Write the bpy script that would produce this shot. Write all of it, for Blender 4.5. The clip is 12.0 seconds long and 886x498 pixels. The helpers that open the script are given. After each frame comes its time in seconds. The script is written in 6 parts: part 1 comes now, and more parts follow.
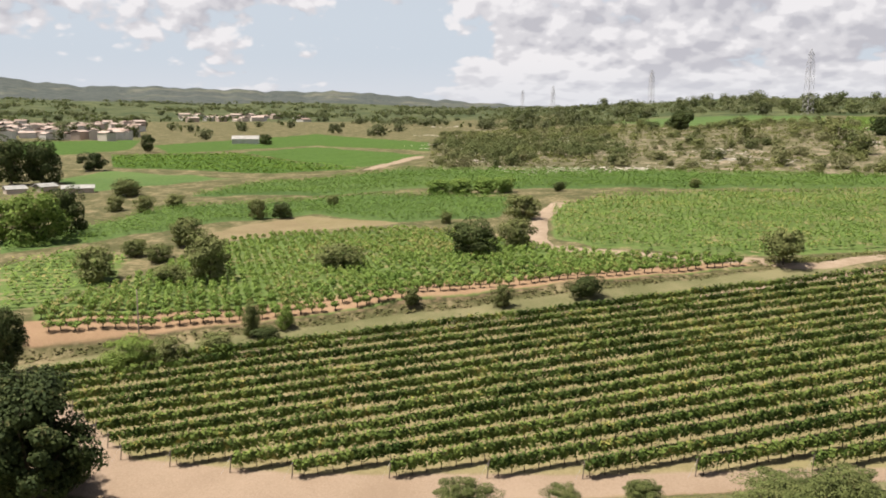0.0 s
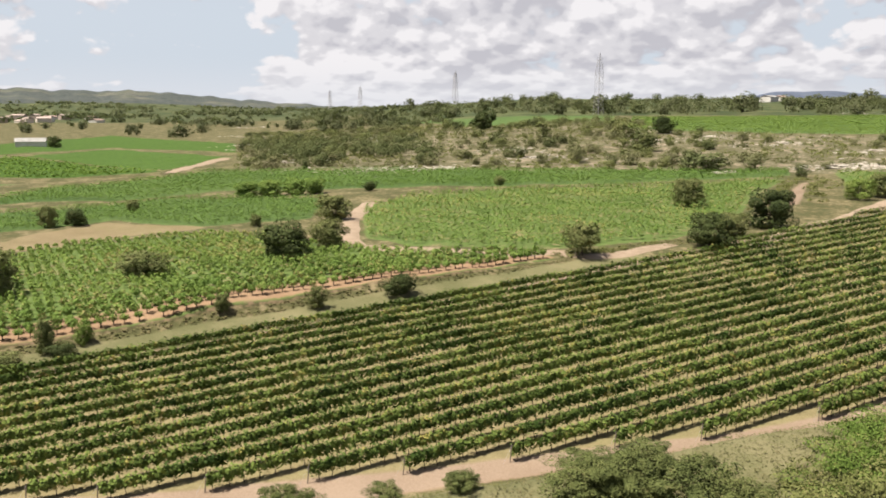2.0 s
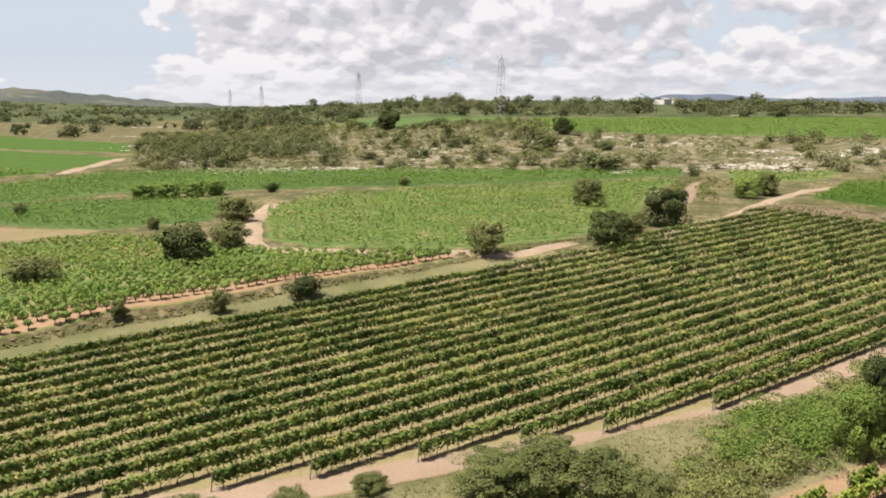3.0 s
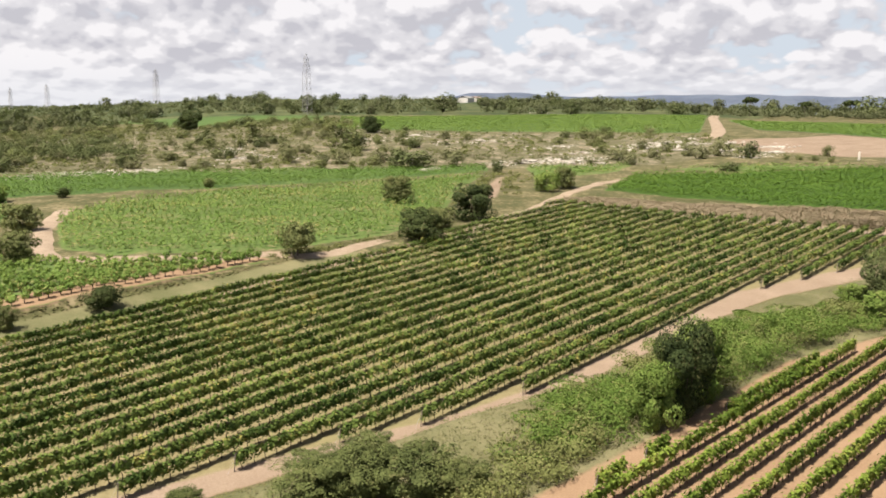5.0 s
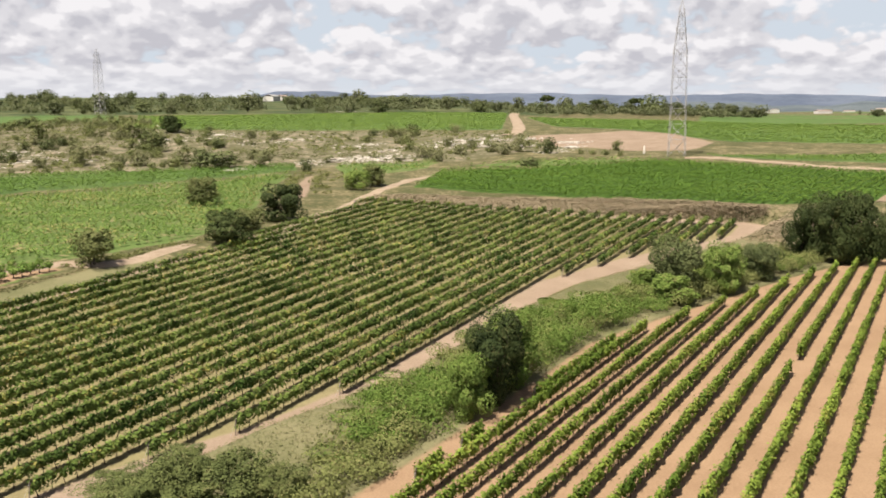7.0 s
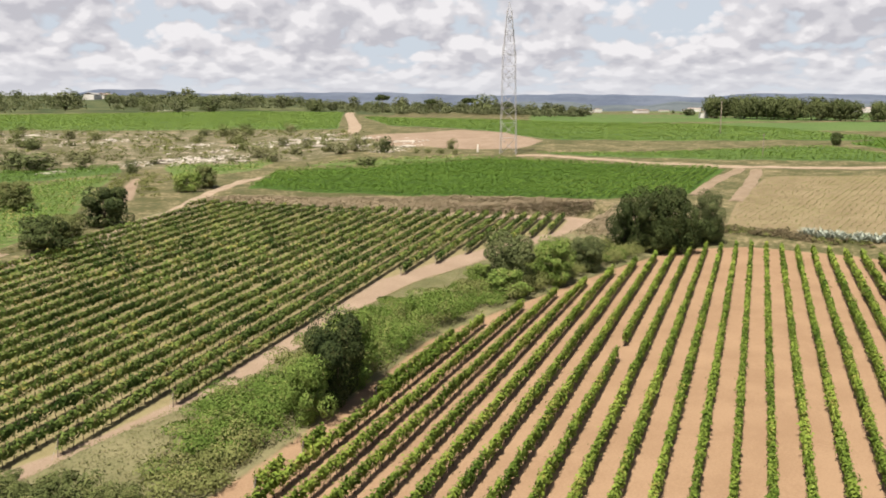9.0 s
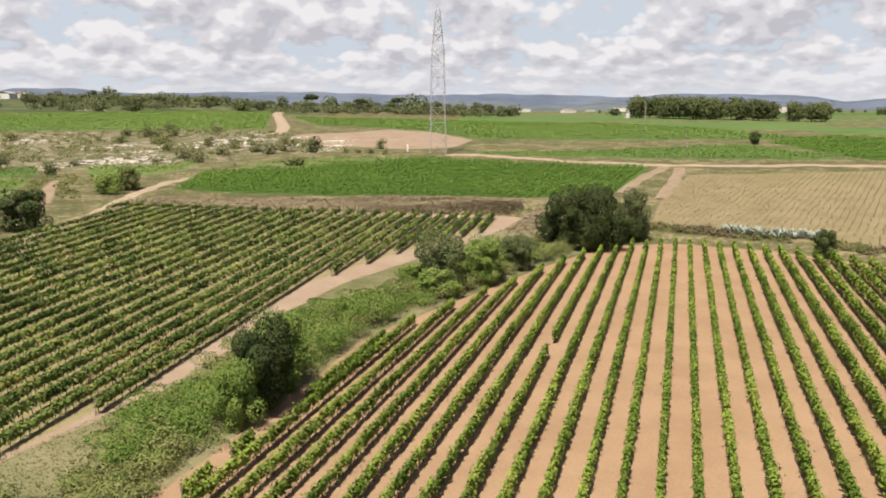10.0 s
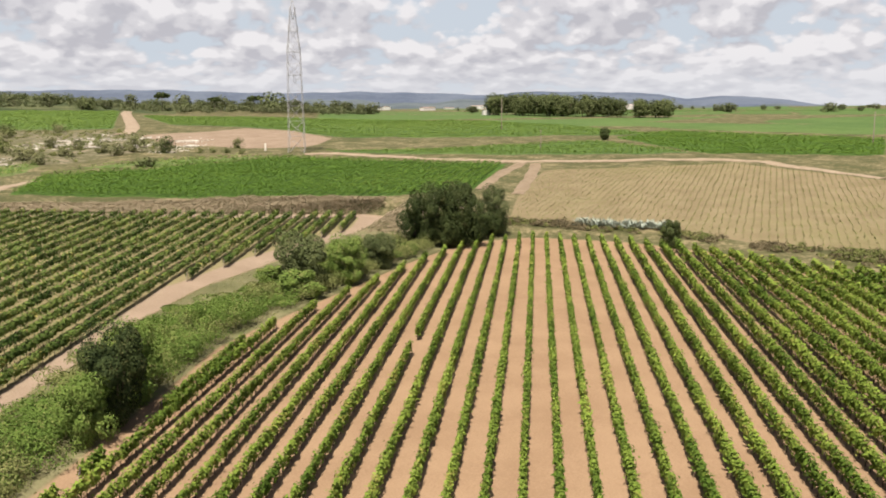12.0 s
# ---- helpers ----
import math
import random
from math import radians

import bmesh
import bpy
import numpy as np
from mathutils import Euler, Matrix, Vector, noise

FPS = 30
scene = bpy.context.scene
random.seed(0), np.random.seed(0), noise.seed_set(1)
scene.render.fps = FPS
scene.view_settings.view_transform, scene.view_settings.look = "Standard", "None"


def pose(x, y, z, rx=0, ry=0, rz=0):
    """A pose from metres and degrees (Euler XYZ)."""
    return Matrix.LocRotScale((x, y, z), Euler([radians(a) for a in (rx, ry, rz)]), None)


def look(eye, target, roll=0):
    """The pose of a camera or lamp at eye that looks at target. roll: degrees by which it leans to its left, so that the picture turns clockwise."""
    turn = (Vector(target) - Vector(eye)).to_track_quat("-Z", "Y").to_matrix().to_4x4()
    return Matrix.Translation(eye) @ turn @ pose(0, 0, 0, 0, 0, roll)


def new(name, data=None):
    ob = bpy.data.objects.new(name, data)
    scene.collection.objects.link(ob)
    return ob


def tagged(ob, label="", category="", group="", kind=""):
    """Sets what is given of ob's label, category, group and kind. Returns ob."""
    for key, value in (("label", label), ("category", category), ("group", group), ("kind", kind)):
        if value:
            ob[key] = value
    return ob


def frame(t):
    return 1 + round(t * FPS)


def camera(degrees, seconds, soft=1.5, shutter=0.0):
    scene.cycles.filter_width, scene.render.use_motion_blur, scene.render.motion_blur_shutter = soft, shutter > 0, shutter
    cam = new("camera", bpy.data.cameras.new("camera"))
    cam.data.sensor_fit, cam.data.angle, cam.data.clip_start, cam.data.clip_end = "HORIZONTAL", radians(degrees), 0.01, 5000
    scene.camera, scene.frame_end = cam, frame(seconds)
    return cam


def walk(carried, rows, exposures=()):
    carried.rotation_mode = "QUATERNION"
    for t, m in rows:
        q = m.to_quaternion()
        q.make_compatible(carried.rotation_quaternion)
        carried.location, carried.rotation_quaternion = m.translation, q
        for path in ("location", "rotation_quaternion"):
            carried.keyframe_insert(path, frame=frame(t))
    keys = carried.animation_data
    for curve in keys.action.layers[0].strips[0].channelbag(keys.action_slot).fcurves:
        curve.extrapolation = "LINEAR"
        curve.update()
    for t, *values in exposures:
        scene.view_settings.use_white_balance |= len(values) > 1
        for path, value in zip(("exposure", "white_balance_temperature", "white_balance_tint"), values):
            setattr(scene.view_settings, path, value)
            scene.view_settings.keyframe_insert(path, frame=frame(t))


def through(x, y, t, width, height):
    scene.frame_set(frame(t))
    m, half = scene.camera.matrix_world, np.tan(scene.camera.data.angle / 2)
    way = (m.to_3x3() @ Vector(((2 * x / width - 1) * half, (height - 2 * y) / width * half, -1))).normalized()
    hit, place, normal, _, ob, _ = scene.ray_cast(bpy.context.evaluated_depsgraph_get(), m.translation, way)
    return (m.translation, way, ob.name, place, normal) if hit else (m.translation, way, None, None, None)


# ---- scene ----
# The camera hangs from a drone that turns nearly on the spot, 28 m over the foot of the slope.
EYE = 28.0
cam = camera(54.85, 12.0, 1.85)
# seconds, drift in metres, yaw to the left, pitch up, roll (degrees)
ROWS = [
    (0.0, 0.00, 0.00, 0.00, -0.03, -8.99, 0.25),
    (0.5, -0.02, 0.04, -0.01, -2.99, -8.98, 0.09),
    (1.0, -0.02, 0.08, -0.02, -6.17, -8.96, -0.02),
    (1.5, -0.03, 0.12, -0.04, -9.26, -8.94, 0.02),
    (2.0, -0.02, 0.15, -0.05, -12.71, -8.92, 0.20),
    (2.5, -0.00, 0.18, -0.06, -15.89, -8.87, 0.36),
    (3.0, 0.02, 0.21, -0.07, -19.13, -8.84, 0.46),
    (5.0, 0.19, 0.27, -0.10, -31.78, -8.87, 0.12),
    (5.5, 0.25, 0.28, -0.11, -34.90, -8.90, 0.10),
    (6.0, 0.32, 0.29, -0.12, -38.25, -8.92, 0.02),
    (6.5, 0.39, 0.29, -0.13, -41.25, -8.94, -0.09),
    (7.0, 0.48, 0.28, -0.13, -44.41, -8.98, -0.20),
    (9.0, 0.89, 0.24, -0.15, -55.24, -9.06, -0.18),
    (9.5, 1.01, 0.22, -0.16, -57.48, -9.08, -0.23),
    (10.0, 1.14, 0.20, -0.16, -59.88, -9.09, -0.17),
    (10.5, 1.28, 0.17, -0.17, -62.11, -9.14, -0.15),
    (11.0, 1.43, 0.14, -0.17, -64.53, -9.18, -0.10),
    (11.5, 1.58, 0.11, -0.17, -66.76, -9.21, -0.16),
    (12.0, 1.74, 0.07, -0.17, -69.10, -9.27, -0.41),
]
walk(cam, [(t, pose(x, y, EYE + z, 90 + pitch, 0, yaw) @ pose(0, 0, 0, 0, 0, roll)) for t, x, y, z, yaw, pitch, roll in ROWS],
     [(0.0, 0.97), (3.0, 1.05), (5.0, 1.08), (7.0, 1.04), (9.0, 0.98), (12.0, 0.94)])

# ---- light ----
SUN_AZ, SUN_EL = -96.0, 65.0      # degrees to the right of +y, and above the horizon
sun_dir = Vector((math.sin(radians(SUN_AZ)) * math.cos(radians(SUN_EL)), math.cos(radians(SUN_AZ)) * math.cos(radians(SUN_EL)), math.sin(radians(SUN_EL))))
sun_data = bpy.data.lights.new("sun", "SUN")
sun_data.energy, sun_data.angle, sun_data.color = 5.0, radians(0.6), (1.0, 0.93, 0.81)
sun = new("sun", sun_data)
sun.matrix_world = look((0, 0, 200), Vector((0, 0, 200)) - sun_dir)


class Nodes:
    """Short forms for building node trees."""

    def __init__(self, tree):
        self.tree = tree
        tree.nodes.clear()

    def add(self, kind, inputs=None, **settings):
        node = self.tree.nodes.new(kind)
        if "operation" in settings:
            node.operation = settings["operation"]
        if "use_clamp" in settings:
            node.use_clamp = settings["use_clamp"]
        if "data_type" in settings:
            node.data_type = settings["data_type"]
        if "interpolation_type" in settings:
            node.interpolation_type = settings["interpolation_type"]
        if "attribute_name" in settings:
            node.attribute_name = settings["attribute_name"]
        for key, value in (inputs or {}).items():
            if isinstance(value, bpy.types.NodeSocket):
                self.tree.links.new(value, node.inputs[key])
            else:
                node.inputs[key].default_value = value
        return node

    def math(self, op, a, b=0.0, c=0.0, clamp=False):
        return self.add("ShaderNodeMath", {0: a, 1: b, 2: c}, operation=op, use_clamp=clamp).outputs[0]

    def noise(self, vector, scale, detail=4.0, rough=0.55, distortion=0.0):
        return self.add("ShaderNodeTexNoise", {"Vector": vector, "Scale": scale, "Detail": detail, "Roughness": rough, "Distortion": distortion}).outputs[0]

    def ramp(self, value, lo, hi, a=0.0, b=1.0):
        return self.add("ShaderNodeMapRange", {0: value, 1: lo, 2: hi, 3: a, 4: b}, interpolation_type="SMOOTHSTEP").outputs[0]

    def mix(self, factor, a, b):
        node = self.add("ShaderNodeMix", data_type="RGBA")
        for key, value in ((0, factor), (6, a), (7, b)):
            if isinstance(value, bpy.types.NodeSocket):
                self.tree.links.new(value, node.inputs[key])
            else:
                node.inputs[key].default_value = (*value, 1) if key > 0 and len(value) == 3 else value
        return node.outputs[2]


def make_world():
    world = bpy.data.worlds.new("sky")
    scene.world = world
    world.use_nodes = True
    n = Nodes(world.node_tree)
    way = n.add("ShaderNodeTexCoord").outputs["Generated"]
    air = n.add("ShaderNodeTexSky")
    air.sky_type, air.sun_disc, air.sun_elevation, air.sun_rotation = "NISHITA", False, radians(SUN_EL), radians(SUN_AZ)
    air.air_density, air.dust_density = 1.2, 2.5
    sky = air.outputs[0]
    x, y, z = n.add("ShaderNodeSeparateXYZ", {0: way}).outputs
    around, up = n.math("ARCTAN2", x, y), n.math("MAXIMUM", z, 0.0)
    # heaped clouds, flatter and smaller towards the horizon
    flat = n.math("MULTIPLY", n.math("LOGARITHM", n.math("ADD", up, 0.05), math.e), 0.23)
    place = n.add("ShaderNodeCombineXYZ", {0: around, 1: flat, 2: 0.37}).outputs[0]

    def region(bearing, wide, high, tall):
        """1 in the middle of a stretch of sky (degrees), 0 outside it."""
        a = n.math("DIVIDE", n.math("SUBTRACT", around, radians(bearing)), radians(wide))
        b = n.math("DIVIDE", n.math("SUBTRACT", up, radians(high)), radians(tall))
        return n.ramp(n.math("ADD", n.math("MULTIPLY", a, a), n.math("MULTIPLY", b, b)), 1.0, 0.05)

    def billows(where):
        """Rounded heads on a broad swell."""
        wisps = n.add("ShaderNodeTexNoise", {"Vector": where, "Scale": 26.0, "Detail": 5.0, "Roughness": 0.6})
        drift = n.add("ShaderNodeVectorMath", {0: wisps.outputs["Color"], 1: (0.026, 0.022, 0.0)}, operation="MULTIPLY").outputs[0]
        moved = n.add("ShaderNodeVectorMath", {0: where, 1: drift}, operation="ADD").outputs[0]
        total = n.math("ADD", n.math("MULTIPLY", n.noise(where, 9.0, 3.0, 0.5), 0.9), n.math("MULTIPLY", wisps.outputs[0], 0.30))
        for scale, share in ((17.0, 0.40), (36.0, 0.28), (78.0, 0.13)):
            cells = n.add("ShaderNodeTexVoronoi")
            cells.feature, cells.voronoi_dimensions = "SMOOTH_F1", "2D"
            n.tree.links.new(moved, cells.inputs["Vector"])
            cells.inputs["Scale"].default_value, cells.inputs["Smoothness"].default_value = scale, 0.4
            total = n.math("ADD", total, n.math("MULTIPLY", n.math("SUBTRACT", 0.45, cells.outputs["Distance"]), share))
        return total

    heap = region(6.5, 7.5, 2.4, 3.0)
    body = billows(place)
    # a clearer stretch over the valley, gaps high over the plain, a heap of cumulus between them
    bias = n.math("SUBTRACT", n.math("MULTIPLY", heap, 0.40), n.math("MULTIPLY", region(-4.5, 11.0, 4.0, 4.6), 0.42))
    bias = n.math("SUBTRACT", bias, n.math("MULTIPLY", region(-24.0, 14.0, 2.2, 3.2), 0.22))
    bias = n.math("ADD", bias, n.math("MULTIPLY", region(22.0, 17.0, 4.0, 7.0), 0.16))
    cover = n.math("ADD", body, bias)
    mask = n.math("MULTIPLY", n.ramp(cover, 0.45, 0.60), n.ramp(z, 0.22, 0.60, 1.0, 0.08))
    above = n.add("ShaderNodeVectorMath", {0: place, 1: (-0.006, 0.024, 0.0)}, operation="ADD").outputs[0]
    # heads catch the sun where the cloud thins upwards; undersides are grey
    lit = n.math("SUBTRACT", body, billows(above))
    lit = n.math("ADD", lit, n.math("MULTIPLY", heap, 0.15))
    broad = n.math("MULTIPLY", n.math("SUBTRACT", n.noise(place, 4.0, 3.0), 0.5), 0.30)
    lit = n.math("ADD", lit, broad)
    cloud = n.mix(n.ramp(lit, -0.19, 0.02), (0.272, 0.264, 0.286), (0.362, 0.350, 0.364))
    cloud = n.mix(n.ramp(lit, 0.02, 0.19), cloud, (0.462, 0.445, 0.450))
    haze = n.ramp(z, 0.0, 0.07, 0.75, 0.05)
    blue = n.add("ShaderNodeBackground", {0: n.mix(n.ramp(z, 0.10, 0.45, 0.92, 0.0), sky, (9.6, 10.6, 11.9)), 1: 0.034})
    white = n.add("ShaderNodeBackground", {0: cloud, 1: 1.0})
    pale = n.add("ShaderNodeBackground", {0: (0.372, 0.378, 0.402, 1), 1: 1.0})
    out = n.add("ShaderNodeMixShader", {0: n.math("MULTIPLY", mask, 0.93), 1: blue.outputs[0], 2: white.outputs[0]})
    out = n.add("ShaderNodeMixShader", {0: haze, 1: out.outputs[0], 2: pale.outputs[0]})
    n.add("ShaderNodeOutputWorld", {0: out.outputs[0]})


make_world()


# ---- materials ----
def material(name):
    m = bpy.data.materials.new(name)
    m.use_nodes = True
    return m, Nodes(m.node_tree)


def finish(n, colour, rough, normal=None, metal=0.0, spec=0.3):
    p = n.add("ShaderNodeBsdfPrincipled", {"Base Color": colour, "Roughness": rough, "Metallic": metal, "Specular IOR Level": spec})
    if normal is not None:
        n.tree.links.new(normal, p.inputs["Normal"])
    n.add("ShaderNodeOutputMaterial", {0: p.outputs[0]})


def bump(n, height, strength, distance):
    return n.add("ShaderNodeBump", {"Height": height, "Strength": strength, "Distance": distance}).outputs[0]


def plain_material(name, a, b, scale, rough=0.85, relief=0.3, metal=0.0, per_object=0.0):
    """Two tones mixed by noise at two scales, with fine relief."""
    m, n = material(name)
    where = n.add("ShaderNodeTexCoord").outputs["Object"]
    coarse, fine = n.noise(where, scale, 4.0), n.noise(where, scale * 9, 3.0)
    f = n.math("ADD", n.math("MULTIPLY", coarse, 0.65), n.math("MULTIPLY", fine, 0.35))
    if per_object:
        f = n.math("ADD", f, n.math("MULTIPLY", n.math("SUBTRACT", n.add("ShaderNodeObjectInfo").outputs["Random"], 0.5), per_object))
    finish(n, n.mix(n.ramp(f, 0.35, 0.65), a, b), rough, bump(n, fine, relief, 0.05), metal)
    return m


def leaf_material(name, dark, light, dry=(0.30, 0.26, 0.06), dry_share=0.08, through=0.25, patch=0.05):
    """Leaves: each its own tone, patches along a row or crown, some yellowed; light shines through a little."""
    m, n = material(name)
    where = n.add("ShaderNodeNewGeometry")
    island = where.outputs["Random Per Island"]
    patches, clumps = n.noise(where.outputs["Position"], patch, 3.0), n.noise(where.outputs["Position"], 0.9, 2.0)
    own = n.add("ShaderNodeObjectInfo").outputs["Random"]
    f = n.math("ADD", n.math("ADD", n.math("MULTIPLY", island, 0.26), n.math("MULTIPLY", patches, 0.6)), n.math("ADD", n.math("MULTIPLY", own, 0.25), n.math("MULTIPLY", clumps, 0.35)))
    colour = n.mix(n.ramp(f, 0.40, 1.05), dark, light)
    old = n.math("ADD", n.math("MULTIPLY", n.math("FRACT", n.math("MULTIPLY", island, 17.3)), 0.45), n.math("ADD", n.math("MULTIPLY", n.math("SUBTRACT", clumps, 0.5), 1.3), n.math("MULTIPLY", n.math("SUBTRACT", patches, 0.5), 0.9)))
    old = n.math("ADD", old, 0.42)
    colour = n.mix(n.ramp(old, 1.0 - dry_share - 0.06, 1.0 - dry_share + 0.06), colour, dry)
    p = n.add("ShaderNodeBsdfPrincipled", {"Base Color": colour, "Roughness": 0.7, "Specular IOR Level": 0.07})
    t = n.add("ShaderNodeBsdfTranslucent", {0: n.mix(0.4, colour, (0.15, 0.21, 0.035))})
    mixed = n.add("ShaderNodeMixShader", {0: through, 1: p.outputs[0], 2: t.outputs[0]})
    n.add("ShaderNodeOutputMaterial", {0: mixed.outputs[0]})
    return m


VINE_A = leaf_material("vine_leaves_trellis", (0.022, 0.046, 0.010), (0.154, 0.202, 0.047), (0.29, 0.25, 0.075), 0.05, 0.10, 0.16)
VINE_B = leaf_material("vine_leaves_young", (0.048, 0.086, 0.012), (0.205, 0.265, 0.045), (0.22, 0.21, 0.05), 0.05, 0.14, 0.12)
VINE_C = leaf_material("vine_leaves_bush", (0.100, 0.166, 0.035), (0.192, 0.262, 0.064), (0.29, 0.25, 0.10), 0.13, 0.18, 0.07)
VINE_YOUNG = leaf_material("young_vine_leaves", (0.108, 0.122, 0.040), (0.178, 0.182, 0.066), (0.21, 0.18, 0.09), 0.12, 0.15, 0.03)
VINE_PLAIN = leaf_material("vine_leaves_plain", (0.094, 0.150, 0.031), (0.138, 0.200, 0.043), (0.16, 0.18, 0.055), 0.0, 0.18, 0.015)
VINE_FAR = leaf_material("vine_leaves_distant", (0.074, 0.132, 0.027), (0.114, 0.178, 0.040), (0.14, 0.17, 0.05), 0.0, 0.18, 0.015)
VINE_DARK = leaf_material("vine_leaves_terrace", (0.066, 0.122, 0.019), (0.112, 0.178, 0.031), (0.119, 0.145, 0.034), 0.02, 0.18, 0.03)
HEDGE = leaf_material("hedge_leaves", (0.125, 0.195, 0.045), (0.215, 0.290, 0.075), (0.22, 0.25, 0.08), 0.03, 0.30, 0.3)
OAK = leaf_material("oak_leaves", (0.019, 0.029, 0.010), (0.066, 0.082, 0.027), (0.08, 0.08, 0.032), 0.04, 0.05, 0.5)
SLOPE_SHRUB = leaf_material("slope_shrub_leaves", (0.058, 0.072, 0.024), (0.142, 0.158, 0.054), (0.15, 0.145, 0.06), 0.05, 0.12, 0.35)
DARK_SHRUB = leaf_material("dark_shrub_leaves", (0.048, 0.060, 0.024), (0.114, 0.130, 0.051), (0.11, 0.11, 0.05), 0.05, 0.08, 0.35)
SHRUB = leaf_material("shrub_leaves", (0.086, 0.100, 0.035), (0.166, 0.178, 0.067), (0.14, 0.13, 0.055), 0.10, 0.15, 0.35)
BRIGHT = leaf_material("bright_shrub_leaves", (0.074, 0.120, 0.023), (0.192, 0.252, 0.061), (0.21, 0.21, 0.075), 0.07, 0.20, 0.35)
TANGLE = leaf_material("bramble_leaves", (0.082, 0.092, 0.028), (0.168, 0.178, 0.062), (0.19, 0.17, 0.072), 0.08, 0.13, 0.35)
OLIVE = leaf_material("grey_green_leaves", (0.115, 0.120, 0.056), (0.182, 0.180, 0.087), (0.17, 0.145, 0.08), 0.10, 0.15, 0.3)
PINE = leaf_material("pine_needles", (0.076, 0.085, 0.045), (0.120, 0.127, 0.065), (0.105, 0.105, 0.052), 0.08, 0.28, 0.02)
GRASS = leaf_material("grass_blades", (0.088, 0.090, 0.034), (0.130, 0.122, 0.052), (0.155, 0.128, 0.064), 0.20, 0.20, 0.12)
TALL_GRASS = leaf_material("dry_tall_grass", (0.225, 0.176, 0.118), (0.300, 0.240, 0.166), (0.27, 0.20, 0.14), 0.15, 0.20, 0.25)
BROWN = leaf_material("dried_weeds", (0.085, 0.068, 0.038), (0.165, 0.132, 0.080), (0.19, 0.15, 0.09), 0.15, 0.12, 0.3)
AGAVE = leaf_material("agave_leaves", (0.190, 0.218, 0.178), (0.400, 0.425, 0.366), (0.323, 0.297, 0.221), 0.06, 0.05, 0.4)
BARK = plain_material("bark", (0.038, 0.027, 0.019), (0.111, 0.085, 0.060), 6.0)
VINE_WOOD = plain_material("vine_wood", (0.034, 0.022, 0.015), (0.085, 0.060, 0.043), 9.0)
POST = plain_material("weathered_post", (0.119, 0.093, 0.072), (0.221, 0.178, 0.145), 7.0)
TRACK = plain_material("pale_earth", (0.205, 0.150, 0.103), (0.272, 0.208, 0.150), 0.5, 0.95, 0.4)
SPUR = plain_material("tan_earth", (0.150, 0.108, 0.070), (0.205, 0.152, 0.103), 0.4, 0.95, 0.4)
ROCK = plain_material("limestone", (0.235, 0.206, 0.168), (0.395, 0.358, 0.306), 0.7, 0.9, 0.6, per_object=0.5)
STEEL = plain_material("galvanised_steel", (0.27, 0.258, 0.262), (0.36, 0.345, 0.348), 1.0, 0.6, 0.1, 0.2)
GLAZED = plain_material("glazed_insulator", (0.20, 0.19, 0.18), (0.30, 0.29, 0.28), 3.0, 0.3, 0.0)
WHITEWASH = plain_material("whitewashed_wall", (0.493, 0.459, 0.425), (0.612, 0.586, 0.561), 0.4, 0.9, 0.2)
RENDERED = plain_material("rendered_wall", (0.357, 0.289, 0.246), (0.510, 0.442, 0.391), 0.15, 0.9, 0.2, per_object=1.2)
ROOF = plain_material("clay_tile_roof", (0.250, 0.180, 0.152), (0.360, 0.285, 0.250), 1.2, 0.9, 0.4, per_object=0.6)
SHEET_ROOF = plain_material("grey_sheet_roof", (0.215, 0.208, 0.200), (0.330, 0.315, 0.300), 0.6, 0.7, 0.2)
DARK_GAP = plain_material("dark_opening", (0.017, 0.017, 0.019), (0.043, 0.043, 0.043), 2.0, 0.4, 0.0)


